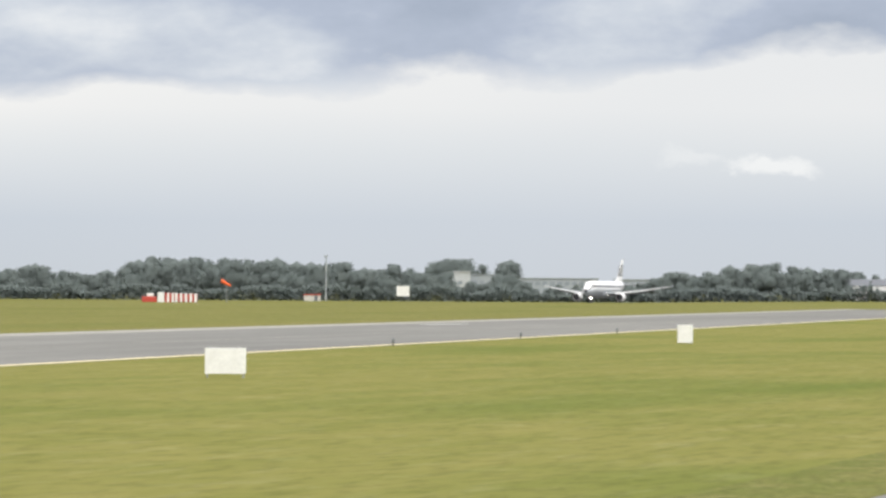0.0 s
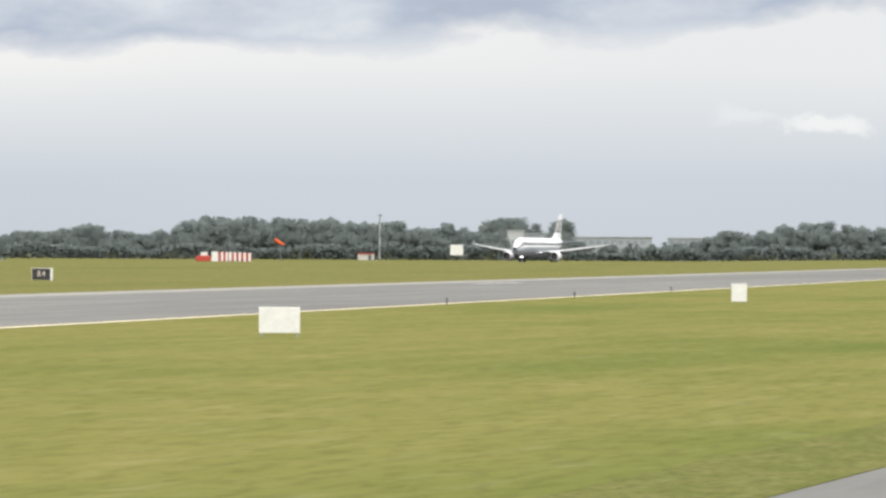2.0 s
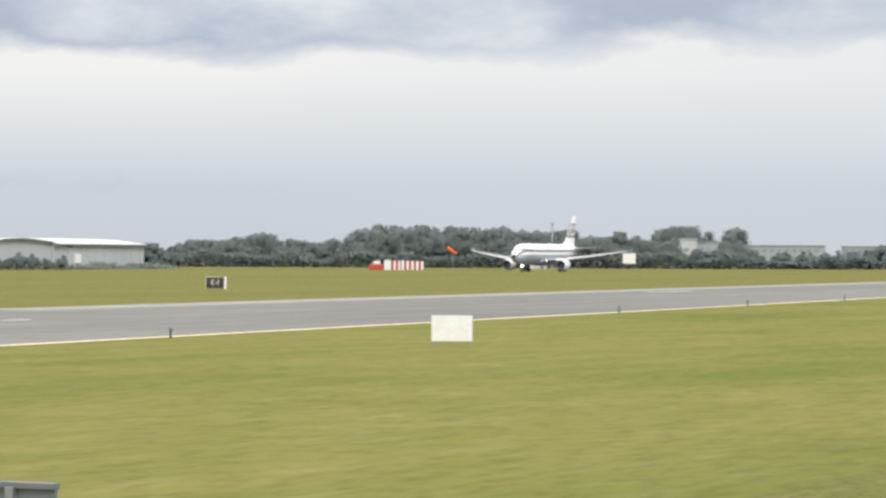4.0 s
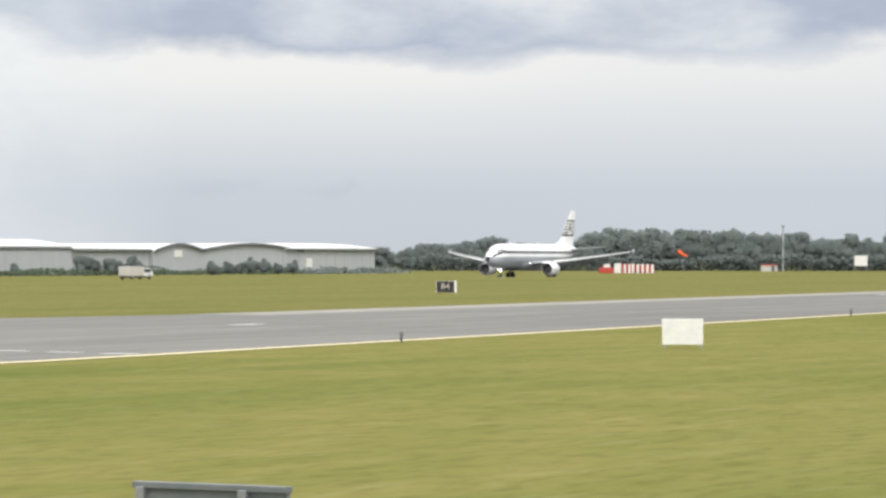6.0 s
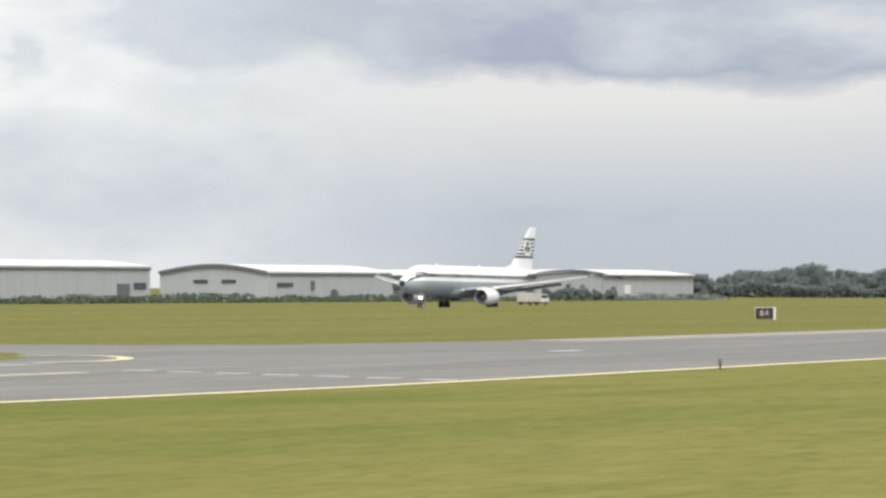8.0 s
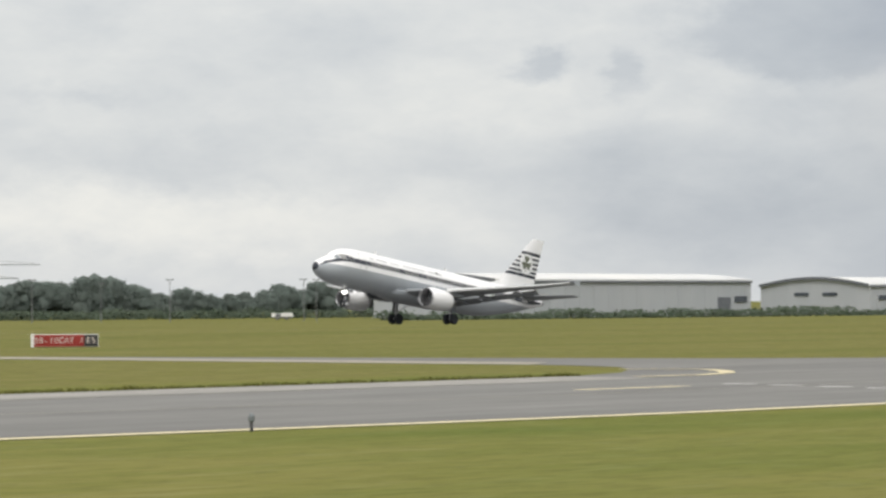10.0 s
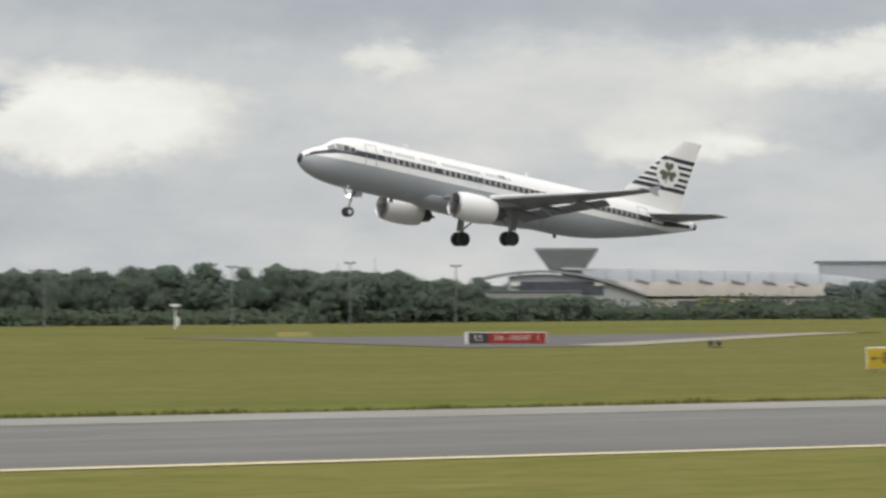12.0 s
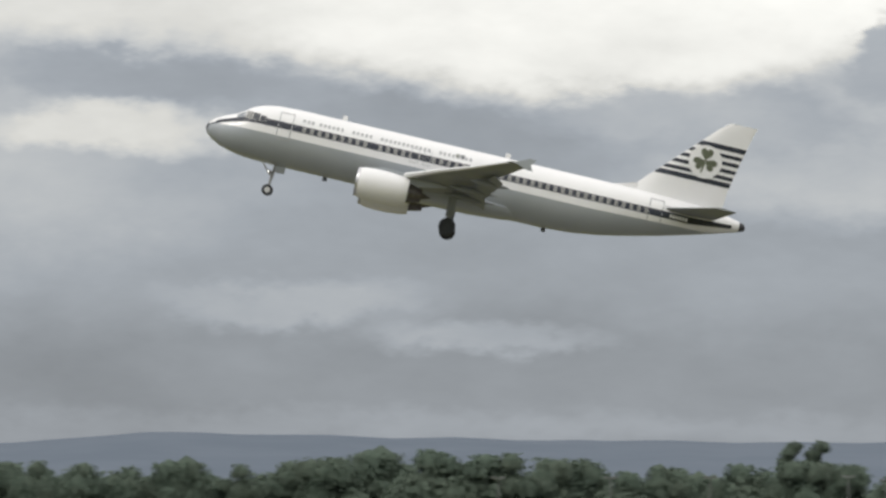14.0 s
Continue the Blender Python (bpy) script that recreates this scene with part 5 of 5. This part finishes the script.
        fine += [p[0] + (q[0] - p[0]) * i / k for i in range(k)]
    fine.append(37.5)
    SPLIT = 3.72
    upper, lower = [], []
    for s in fine:
        top, bot, hw = station(s)
        c, hh = (top + bot) / 2, (top - bot) / 2
        zs = min(SPLIT + max(0, s - 27) * 0.03, top - 0.02 * (top - bot))
        if s < 2.4:
            zs = min(zs, c + hh * 0.55)
        k = max(-0.98, min(0.98, (zs - c) / hh))
        th = math.acos(k)
        upper.append([Vector((s - GEAR_S, hw * math.sin(t), c + hh * math.cos(t))) for t in [th - 2 * th * i / 20 for i in range(21)]])
        lower.append([Vector((s - GEAR_S, hw * math.sin(t), c + hh * math.cos(t))) for t in [th + (2 * math.pi - 2 * th) * i / 24 for i in range(25)]])
    fus = part("fuselage_crown", loft(upper, close=False, caps=False), PLANE_WHITE, a, "glossy white upper fuselage", True)
    belly = part("fuselage_belly", loft(lower, close=False, caps=False), PLANE_GREY, a, "pale grey lower fuselage", True)
    part("nose_tip", lathe([(-0.03 - GEAR_S, 0.02), (0.0 - GEAR_S, 0.14), (0.10 - GEAR_S, 0.35), (0.17 - GEAR_S, 0.445)], 24, "x", (0, 0, 3.31), caps=True), NAVY, a, "black nose tip", True)
    part("tail_cone", lathe([(37.2 - GEAR_S, 0.36), (37.55 - GEAR_S, 0.22), (37.62 - GEAR_S, 0.12)], 16, "x", (0, 0, 4.87)), DARK_POST, a, "dark exhaust at the tail cone", True)
    # belly fairing
    rings = []
    for s, hw, zb in ((10.6, 1.2, 1.78), (11.6, 1.75, 1.6), (13, 2.02, 1.5), (16, 2.1, 1.46), (19, 2.05, 1.5), (21, 1.7, 1.65), (22.3, 1.1, 1.8)):
        rings.append([Vector((s - GEAR_S, hw * math.cos(t), 2.5 + (2.5 - zb) * math.sin(t) * (1 if math.sin(t) < 0 else 0.2))) for t in [2 * math.pi * i / 24 for i in range(24)]])
    part("belly_fairing", loft(rings), PLANE_GREY, a, "", True)
    for side in (-1, 1):
        st = part("cheat_line", hull_patch(4.0, 33.8, 4.25, 4.72, side, 0.012, 70, 3), NAVY, a, "dark window-line stripe")
        part("nose_stripe", hull_patch(0.3, 4.0, [(0.3, 3.46), (0.8, 3.72), (1.7, 3.98), (2.6, 4.18), (3.4, 4.25)], [(0.3, 3.60), (0.8, 3.96), (1.7, 4.24), (2.2, 4.42), (3.0, 4.68), (3.6, 4.72)], side, 0.012, 24, 3), NAVY, a, "dark stripe over the nose")
        part("white_pinstripe", hull_patch(3.0, 34.0, 4.12, 4.20, side, 0.012, 70, 1), PLANE_WHITE, a)
        s = 6.6
        while s < 30.6:
            if not (11.2 < s < 11.5 or 5 < s < 6):
                w = part("cabin_window", hull_patch(s, s + 0.24, 4.31, 4.66, side, 0.02, 1, 2), PANE_FRAME, a)
                part("pane", hull_patch(s + 0.06, s + 0.18, 4.39, 4.58, side, 0.026, 1, 2), GREY_PANE, w)
            s += 0.533
        # cockpit glazing
        part("windscreen", hull_patch(1.98, 2.50, [(1.98, 4.36), (2.50, 4.50)], [(1.98, 4.60), (2.50, 4.90)], side, 0.02, 3, 2), WINDSCREEN, a, "windscreen with a painted pale sky reflection")
        for s0, s1, z0, z1 in ((2.58, 3.02, 4.46, 4.94), (3.09, 3.52, 4.45, 4.92), (3.60, 3.98, 4.47, 4.84)):
            w = part("cockpit_window", hull_patch(s0 - 0.03, s1 + 0.03, z0 - 0.03, z1 + 0.03, side, 0.02, 3, 2), PANE_FRAME, a, "cockpit side window in a pale frame")
            part("pane", hull_patch(s0, s1, z0, z1, side, 0.028, 3, 2), PANE if s0 > 3.05 else GREY_PANE, w)
        # doors: thin outline strips
        for s0 in (4.95, 30.9):
            bm = bmesh.new()
            for q in ((s0 - 0.07, s0, 3.5, 5.4), (s0 + 0.86, s0 + 0.93, 3.5, 5.4), (s0, s0 + 0.86, 3.47, 3.55), (s0, s0 + 0.86, 5.34, 5.4)):
                strip = hull_patch(*q, side, 0.016, 1, 6)
                tmp = bpy.data.meshes.new("strip")
                strip.to_mesh(tmp)
                strip.free()
                bm.from_mesh(tmp)
                bpy.data.meshes.remove(tmp)
            d = part("door", bm, TITLE_GREY, a, "cabin door outlined in grey")
            part("door_pane", hull_patch(s0 + 0.33, s0 + 0.53, 4.5, 4.72, side, 0.02, 1, 2), PANE, d)
        for s0 in (14.2, 15.05):
            d = part("overwing_exit", hull_patch(s0, s0 + 0.55, 4.02, 5.0, side, 0.015, 1, 4), TITLE_GREY, a)
            part("exit_panel", hull_patch(s0 + 0.04, s0 + 0.51, 4.06, 4.96, side, 0.022, 1, 4), PLANE_WHITE, d)
            part("exit_stripe", hull_patch(s0 + 0.04, s0 + 0.51, 4.25, 4.72, side, 0.028, 1, 2), NAVY, d)
        # faded titles as plain bars
        s = 6.5
        for word in (3, 6, 0, 5, 0, 12, 0, 8):
            for k in range(word):
                part("title_bar", hull_patch(s, s + 0.17, 4.98, 5.22, side, 0.012, 1, 1), TITLE_GREY, a)
                s += 0.30
            s += 0.25
        for k, m in enumerate((CLOVER, TITLE_GREY, ORANGE)):
            part("flag_bar", hull_patch(17.2 + 0.2 * k, 17.39 + 0.2 * k, 5.05, 5.3, side, 0.012, 1, 1), m if k != 2 else NAVY, a)
        for k in range(6):
            part("registration_bar", hull_patch(32.35 + 0.22 * k, 32.50 + 0.22 * k, 4.36, 4.6, side, 0.02, 1, 1), PLANE_WHITE, a)
        # one dark patch for the stripe paint and the tailplane's shade
        part("tail_stripe_shadow", hull_patch(33.8, 36.7, [(33.8, 4.25), (36.7, 4.62)], [(33.8, 4.72), (36.7, 4.86)], side, 0.012, 10, 3), NAVY, a, "dark stripe with painted-in shadow below the tailplane")
        part("small_title_bar", hull_patch(31.9, 33.3, 5.0, 5.1, side, 0.012, 3, 1), TITLE_GREY, a)
    # wings
    for side in (-1, 1):
        def wz(y):
            return 2.55 + (y - 1.9) * 0.089 + 0.0034 * (y - 1.9) ** 2
        secs = [(1.6, 12.1, 6.9, 0.125), (4.0, 13.35, 5.6, 0.115), (6.4, 14.6, 4.4, 0.108), (10, 16.45, 3.3, 0.10), (14, 19.0, 2.15, 0.095), (16.9, 20.8, 1.4, 0.09)]
        w = part("wing", loft([wing_ring(s, c, side * y, wz(y), t) for y, s, c, t in secs]), WING_GREY, a, "grey swept wing", True)
        # slat leading edge, white and thickened to stand in for metal reflecting bright sky
        part("slat", loft([wing_ring(s - 0.24, c * 0.17, side * y, wz(y) - 0.12, 0.52, 6) for y, s, c, t in secs[1:]]), SLAT_WHITE, w, "leading-edge slat painted white for its sky reflection", True)
        inb, outb = [(2.0, 18.6, 1.3), (6.3, 18.75, 1.1)], [(6.5, 18.75, 1.0), (13.0, 20.0, 0.75)]
        for seg in (inb, outb):
            part("flap", loft([wing_ring(s, c, side * y, wz(y) - 0.28, 0.12, 6, 0.35) for y, s, c in seg]), WING_GREY, w, "lowered trailing flap", True)
        for y, s, L in ((4.3, 17.0, 3.6), (7.6, 17.3, 3.3), (11.2, 18.6, 2.6)):
            part("flap_fairing", lathe([(0, 0.03), (L * 0.25, 0.22), (L * 0.6, 0.24), (L, 0.03)], 12, "x", (s - GEAR_S, side * y, wz(y) - 0.42)), WING_GREY, w, "", True)
        tipz = wz(17.0)
        fence = [Vector((q - GEAR_S, side * 17.03, tipz + w0)) for q, w0 in ((21.1, 0.0), (22.1, 0.42), (22.5, 0.40), (22.2, 0.0), (22.4, -0.34), (22.05, -0.34))]
        part("wingtip_fence", loft([fence, [v + Vector((0, side * 0.05, 0)) for v in fence]]), PLANE_GREY, w, "pale wingtip fence")
        # tube added to cut off the lamp's glow from oblique views
        tube = part("lamp_tube", lathe([(12.0 - GEAR_S, 0.13), (12.34 - GEAR_S, 0.13)], 14, "x", (0, side * 2.35, 2.52), caps=False), WING_GREY, w)
        part("landing_lamp", lathe([(12.31 - GEAR_S, 0.02), (12.315 - GEAR_S, 0.11), (12.33 - GEAR_S, 0.125)], 14, "x", (0, side * 2.35, 2.52)), LAMP_SOFT, a, "lit landing lamp in the wing root")
        # engine
        c = (0, side * 5.75, 1.72)
        L = 11.1 - GEAR_S
        e = part("engine_cowl", lathe([(L + 0.18, 0.98), (L + 0.5, 1.07), (L + 1.2, 1.13), (L + 2.2, 1.12), (L + 3.1, 1.02), (L + 3.55, 0.92), (L + 3.55, 0.86), (L + 2.0, 0.84)], 36, "x", c, caps=False), PLANE_WHITE, a, "white engine cowl", True)
        part("inlet_lip", lathe([(L + 0.9, 0.80), (L + 0.25, 0.84), (L + 0.06, 0.88), (L, 0.93), (L + 0.05, 0.965), (L + 0.18, 0.982)], 36, "x", c, caps=False), METAL_LIP, e, "polished inlet lip", True)
        fan = part("fan", lathe([(L + 0.95, 0.02), (L + 0.96, 0.82), (L + 1.0, 0.82)], 24, "x", c), DARK_POST, e, "dark fan face")
        part("spinner", lathe([(L + 0.5, 0.01), (L + 0.7, 0.14), (L + 0.95, 0.26)], 16, "x", c), GREY_BACK, e)
        part("core_nozzle", lathe([(L + 2.4, 0.80), (L + 3.6, 0.66), (L + 4.5, 0.46), (L + 4.5, 0.40), (L + 3.8, 0.36)], 28, "x", c, caps=False), NOZZLE, e, "dark hot-section nozzle", True)
        part("exhaust_plug", lathe([(L + 3.8, 0.36), (L + 4.5, 0.24), (L + 5.1, 0.03)], 20, "x", c), NOZZLE, e, "", True)
        py = side * 5.75
        pyl = [Vector((11.7 - GEAR_S, py, 2.7)), Vector((12.6 - GEAR_S, py, 3.05)), Vector((15.2 - GEAR_S, py, 3.0)), Vector((17.2 - GEAR_S, py, 2.65)), Vector((15.0 - GEAR_S, py, 2.2)), Vector((13.0 - GEAR_S, py, 2.3))]
        part("pylon", loft([[v + Vector((0, -0.16, 0)) for v in pyl], [v + Vector((0, 0.16, 0)) for v in pyl]]), PLANE_GREY, e)
        part("strake", boxed(L + 1.0, L + 2.0, py - side * 0.85 - 0.02, py - side * 0.85 + 0.02, 2.35, 2.75), PLANE_WHITE, e)
        # tailplane
        part("tailplane", loft([wing_ring(s, ch, side * y, z, t) for y, s, ch, z, t in ((0.4, 31.4, 3.9, 4.85, 0.1), (3.2, 33.15, 2.7, 5.12, 0.1), (6.2, 35.0, 1.45, 5.42, 0.09))]), WING_GREY, a, "grey tailplane", True)
        # main gear
        y = side * 3.8
        g = part("main_leg", rodded((0, y, 0.5), (-0.15, y * 0.98, 3.0), 0.15, 0.17, 12), STEEL, a, "steel main undercarriage leg")
        part("drag_stay", rodded((0.0, y, 1.3), (0.1, y * 0.5, 2.3), 0.07), STEEL, g)
        part("torque_link", rodded((0.25, y, 0.7), (0.1, y, 1.5), 0.05), STEEL, g)
        part("axle", rodded((0, y - 0.6, 0.585), (0, y + 0.6, 0.585), 0.09), STEEL, g)
        part("leg_door", boxed(-0.28, 0.26, y + side * 0.32, y + side * 0.38, 1.25, 2.75, bevel=0.02), WING_GREY, g)
        for dy in (-0.46, 0.46):
            wv = part("wheel", lathe([(-0.2, 0.30), (-0.2, 0.50), (-0.12, 0.575), (0.12, 0.575), (0.2, 0.50), (0.2, 0.30)], 28, "y", (0, y + dy, 0.585)), TYRE, a, "black main wheel tyre", True)
            part("hub", lathe([(-0.185, 0.05), (-0.195, 0.27), (0.195, 0.27), (0.185, 0.05)], 20, "y", (0, y + dy, 0.585)), CONE_GREY, wv)
    # nose gear
    sx = 5.07 - GEAR_S
    g = part("nose_leg", rodded((sx, 0, 0.35), (sx + 0.2, 0, 2.1), 0.09, 0.11, 12), STEEL, a, "steel nose undercarriage leg")
    part("nose_stay", rodded((sx + 0.08, 0, 1.1), (sx - 0.7, 0, 1.95), 0.05), STEEL, g)
    part("axle", rodded((sx, -0.35, 0.39), (sx, 0.35, 0.39), 0.06), STEEL, g)
    for dy in (-0.3, 0.3):
        part("gear_door", boxed(sx + 0.25, sx + 0.85, dy * 1.1 - 0.015, dy * 1.1 + 0.015, 1.5, 1.95), PLANE_GREY, g)
        wv = part("wheel", lathe([(-0.11, 0.2), (-0.11, 0.33), (-0.06, 0.385), (0.06, 0.385), (0.11, 0.33), (0.11, 0.2)], 24, "y", (sx, dy * 0.85, 0.39)), TYRE, a, "black nose wheel tyre", True)
        part("hub", lathe([(-0.115, 0.03), (-0.12, 0.19), (0.12, 0.19), (0.115, 0.03)], 16, "y", (sx, dy * 0.85, 0.39)), SLAT_WHITE, wv, "pale wheel hub")
        part("lamp_housing", lathe([(sx - 0.17, 0.13), (sx - 0.05, 0.13), (sx + 0.06, 0.05)], 14, "x", (0, dy * 0.55, 1.45)), STEEL, g)
        part("taxi_lamp", lathe([(sx - 0.185, 0.02), (sx - 0.18, 0.115), (sx - 0.172, 0.12)], 14, "x", (0, dy * 0.55, 1.45)), LAMP_GLOW, g, "lit nose gear lamp")
    # fin
    fin_sec = [(5.45, 28.9, 6.9, 0.10), (7.0, 30.35, 5.55, 0.10), (9.0, 32.3, 4.0, 0.095), (11.2, 34.45, 2.35, 0.09), (11.72, 35.1, 1.9, 0.07)]

    def fin_ring(z, s, ch, t):
        return [Vector((p.x, p.z, z)) for p in wing_ring(s, ch, 0, 0, t)]

    f = part("fin", loft([fin_ring(*q) for q in fin_sec]), PLANE_WHITE, a, "white fin with dark stripes and a leaf emblem", True)
    dors = [Vector((27.9 - GEAR_S, 0, 5.8)), Vector((29.7 - GEAR_S, 0, 6.3)), Vector((30.2 - GEAR_S, 0, 5.7))]
    part("dorsal_fillet", loft([[v + Vector((0, -0.12, 0)) for v in dors], [v + Vector((0, 0.12, 0)) for v in dors]]), PLANE_WHITE, f)

    def fin_at(z):
        for p, q in zip(fin_sec, fin_sec[1:]):
            if p[0] <= z <= q[0]:
                k = (z - p[0]) / (q[0] - p[0])
                return [p[j] + (q[j] - p[j]) * k for j in (1, 2, 3)]

    def fin_patch(s0, s1, z0, z1, side, out, lift=0.0):
        bm = bmesh.new()
        rows = []
        for z in (z0, (z0 + z1) / 2, z1):
            s, ch, t = fin_at(z)
            row = []
            for i in range(13):
                x = max(s0, s + 0.02) + (min(s1, s + ch - 0.02) - max(s0, s + 0.02)) * i / 12
                u = min(0.995, max(0.003, (x - s) / ch))
                yy = t * ch * 5 * (0.2969 * math.sqrt(u) - 0.126 * u - 0.3516 * u * u + 0.2843 * u ** 3 - 0.1015 * u ** 4) * (1.0 if side > 0 else 0.8)
                row.append(bm.verts.new((x - GEAR_S, side * (yy + out), z)))
            rows.append(row)
        for r0, r1 in zip(rows, rows[1:]):
            for i in range(12):
                bm.faces.new((r0[i], r0[i + 1], r1[i + 1], r1[i]))
        return bm

    disc_s, disc_z, disc_r = 33.95, 8.72, 1.16
    for side in (-1, 1):
        for k in range(6):
            z0 = 7.3 + 0.5 * k
            th = 0.34 if k in (0, 5) else 0.25
            part("fin_stripe", fin_patch(0, 99, z0, z0 + th, side, 0.012), NAVY, f, "dark fin stripe")

        def fin_y(x, z):
            s, ch, t = fin_at(z)
            u = min(0.995, max(0.003, (x - s) / ch))
            return t * ch * 5 * (0.2969 * math.sqrt(u) - 0.126 * u - 0.3516 * u * u + 0.2843 * u ** 3 - 0.1015 * u ** 4) * (1.0 if side > 0 else 0.8)

        def flat_shape(outline, out):
            bm = bmesh.new()
            c = [sum(p[0] for p in outline) / len(outline), sum(p[1] for p in outline) / len(outline)]
            vc = bm.verts.new((c[0] - GEAR_S, side * (fin_y(*c) + out), c[1]))
            vs = [bm.verts.new((x - GEAR_S, side * (fin_y(x, z) + out), z)) for x, z in outline]
            for i in range(len(vs)):
                bm.faces.new((vc, vs[i], vs[(i + 1) % len(vs)]))
            return bm

        d = part("emblem_disc", flat_shape([(disc_s + disc_r * math.cos(t), disc_z + disc_r * math.sin(t)) for t in frange(0, 2 * math.pi * 35 / 36, 2 * math.pi / 36)], 0.09), PLANE_WHITE, f, "white emblem disc")
        for ang in (90, 210, 330):
            ca, sa = math.cos(radians(ang)), math.sin(radians(ang))
            out = []
            for t in frange(0, 2 * math.pi * 23 / 24, 2 * math.pi / 24):
                # a heart, its point at the centre
                w = 0.43 * math.sin(t) ** 3
                u = 0.46 + 0.0300 * (13 * math.cos(t) - 5 * math.cos(2 * t) - 2 * math.cos(3 * t) - math.cos(4 * t))
                out.append((disc_s + u * ca - w * sa, disc_z + 0.1 + u * sa + w * ca))
            part("emblem_leaf", flat_shape(out, 0.11), CLOVER, d, "dark green emblem leaf")
        part("emblem_stem", flat_shape([(disc_s - 0.04, disc_z), (disc_s + 0.06, disc_z), (disc_s - 0.12, disc_z - 0.8), (disc_s - 0.22, disc_z - 0.78)], 0.11), CLOVER, d)
    for s, z in ((9.0, 5.93), (20.5, 5.93)):
        part("aerial", boxed(s - GEAR_S, s + 0.35 - GEAR_S, -0.02, 0.02, z - 0.1, z + 0.28), PLANE_WHITE, a)
    for s, z in ((8.6, 1.7), (24.0, 1.72)):
        part("aerial", boxed(s - GEAR_S, s + 0.3 - GEAR_S, -0.02, 0.02, z - 0.22, z + 0.12), CLAD_DARK, a)
    return a


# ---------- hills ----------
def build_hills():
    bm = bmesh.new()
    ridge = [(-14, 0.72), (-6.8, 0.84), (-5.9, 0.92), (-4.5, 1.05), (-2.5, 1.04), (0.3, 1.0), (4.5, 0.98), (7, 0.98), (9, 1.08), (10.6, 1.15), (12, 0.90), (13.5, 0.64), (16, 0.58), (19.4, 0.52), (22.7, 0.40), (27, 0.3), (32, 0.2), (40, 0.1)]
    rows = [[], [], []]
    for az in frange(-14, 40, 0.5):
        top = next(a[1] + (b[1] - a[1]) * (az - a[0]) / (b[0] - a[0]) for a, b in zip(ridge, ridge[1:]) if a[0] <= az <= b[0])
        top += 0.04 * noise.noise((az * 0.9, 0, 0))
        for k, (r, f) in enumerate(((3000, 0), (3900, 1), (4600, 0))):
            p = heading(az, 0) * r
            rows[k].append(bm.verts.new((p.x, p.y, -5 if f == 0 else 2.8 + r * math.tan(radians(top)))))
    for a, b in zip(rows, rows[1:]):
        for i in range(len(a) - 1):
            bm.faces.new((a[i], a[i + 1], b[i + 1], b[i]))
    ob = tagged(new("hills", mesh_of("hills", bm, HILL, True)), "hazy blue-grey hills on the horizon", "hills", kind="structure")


# ---------- near grass ----------
def build_verge_tufts():
    """Longer grass that leans over the edges of the pavement."""
    rng = np.random.default_rng(8)
    xs, ys, hs = [], [], []
    for x in np.arange(-20, 104, 0.012):
        xs.append(x + rng.normal() * 0.02)
        ys.append(far_edge(x) + abs(rng.normal()) * 0.35 - 0.05)
        hs.append(rng.uniform(0.05, 0.22) * (0.7 + 0.5 * noise.noise((x * 0.8, 1.7, 0))))
    x, y, h = np.array(xs), np.array(ys), np.array(hs)
    a = rng.uniform(0, np.pi, len(x))
    w = 0.008 + 0.00025 * np.hypot(x, y)
    dx, dy = np.cos(a) * w, np.sin(a) * w
    ln = rng.normal(scale=0.05, size=(len(x), 2))
    v = np.stack([np.stack([x - dx, y - dy, 0 * x], 1), np.stack([x + dx, y + dy, 0 * x], 1), np.stack([x + ln[:, 0], y + ln[:, 1], h], 1)], 1).reshape(-1, 3)
    f = np.arange(len(v)).reshape(-1, 3)
    tagged(new("verge_tufts", soup_mesh("verge_tufts", v, f, ROUGH_GRASS)), "longer dull grass along the pavement edges", "grass", kind="stuff")


build_ground()
build_pavement()
build_hangars()
build_terminal()
build_hills()
build_signs()
build_masts()
truck = build_vehicles()
airliner = build_airliner()
build_trees()
build_verge_tufts()

FLIGHT = [(0,890.99,-0.37,0.08), (1.5,812.83,-0.37,0.05), (4.3,655.31,-0.37,0.04), (5,612.44,-0.37,0.02), (6.5,520.95,-0.36,0.1), (7.2,475.05,-0.36,0.3), (8.3,403.5,-0.36,1.2), (9.3,336.84,-0.25,6.56), (9.5,323.00,0.10,7.19), (10,287.04,0.51,8.52), (10.5,253.84,1.69,9.00), (11,217.41,3.30,9.23), (11.5,183.77,5.05,9.94), (12,146.81,7.46,10.18), (12.5,112.26,10.02,10.63), (13,74.83,13.43,12.35), (13.5,39.69,17.20,12.40), (13.8,15.92,19.71,12.49), (14,1.39,21.22,12.62)]


def motions():
    # the struts extend once the weight is off them
    for ob in airliner.children:
        if ob.name.split(".")[0] in ("main_leg", "nose_leg", "wheel"):
            drop = -0.18 if ob.location.x < -5 or ob.name.startswith("nose") else -0.38
            walk(ob, [(0, pose(0, 0, 0)), (9.4, pose(0, 0, 0)), (10.4, pose(0, 0, drop)), (14, pose(0, 0, drop))])
    # it begins to bank gently as it climbs away
    bank = [(11.0, 0.0), (12.5, 1.0), (13.5, 1.8), (14.0, 2.0)]
    walk(airliner, [(t, pose(x, RUNWAY_Y, z, along(bank, t), p, 0)) for t, x, z, p in FLIGHT])
    # the pickup on the perimeter road drives towards +X
    rows = []
    for t in (0, 7, 14):
        x = 508.5 + (t - 6.6) * 13.2
        rows.append((t, pose(x, 291, RUNWAY_Z, 0, 0, 180)))
    walk(truck, rows)


motions()
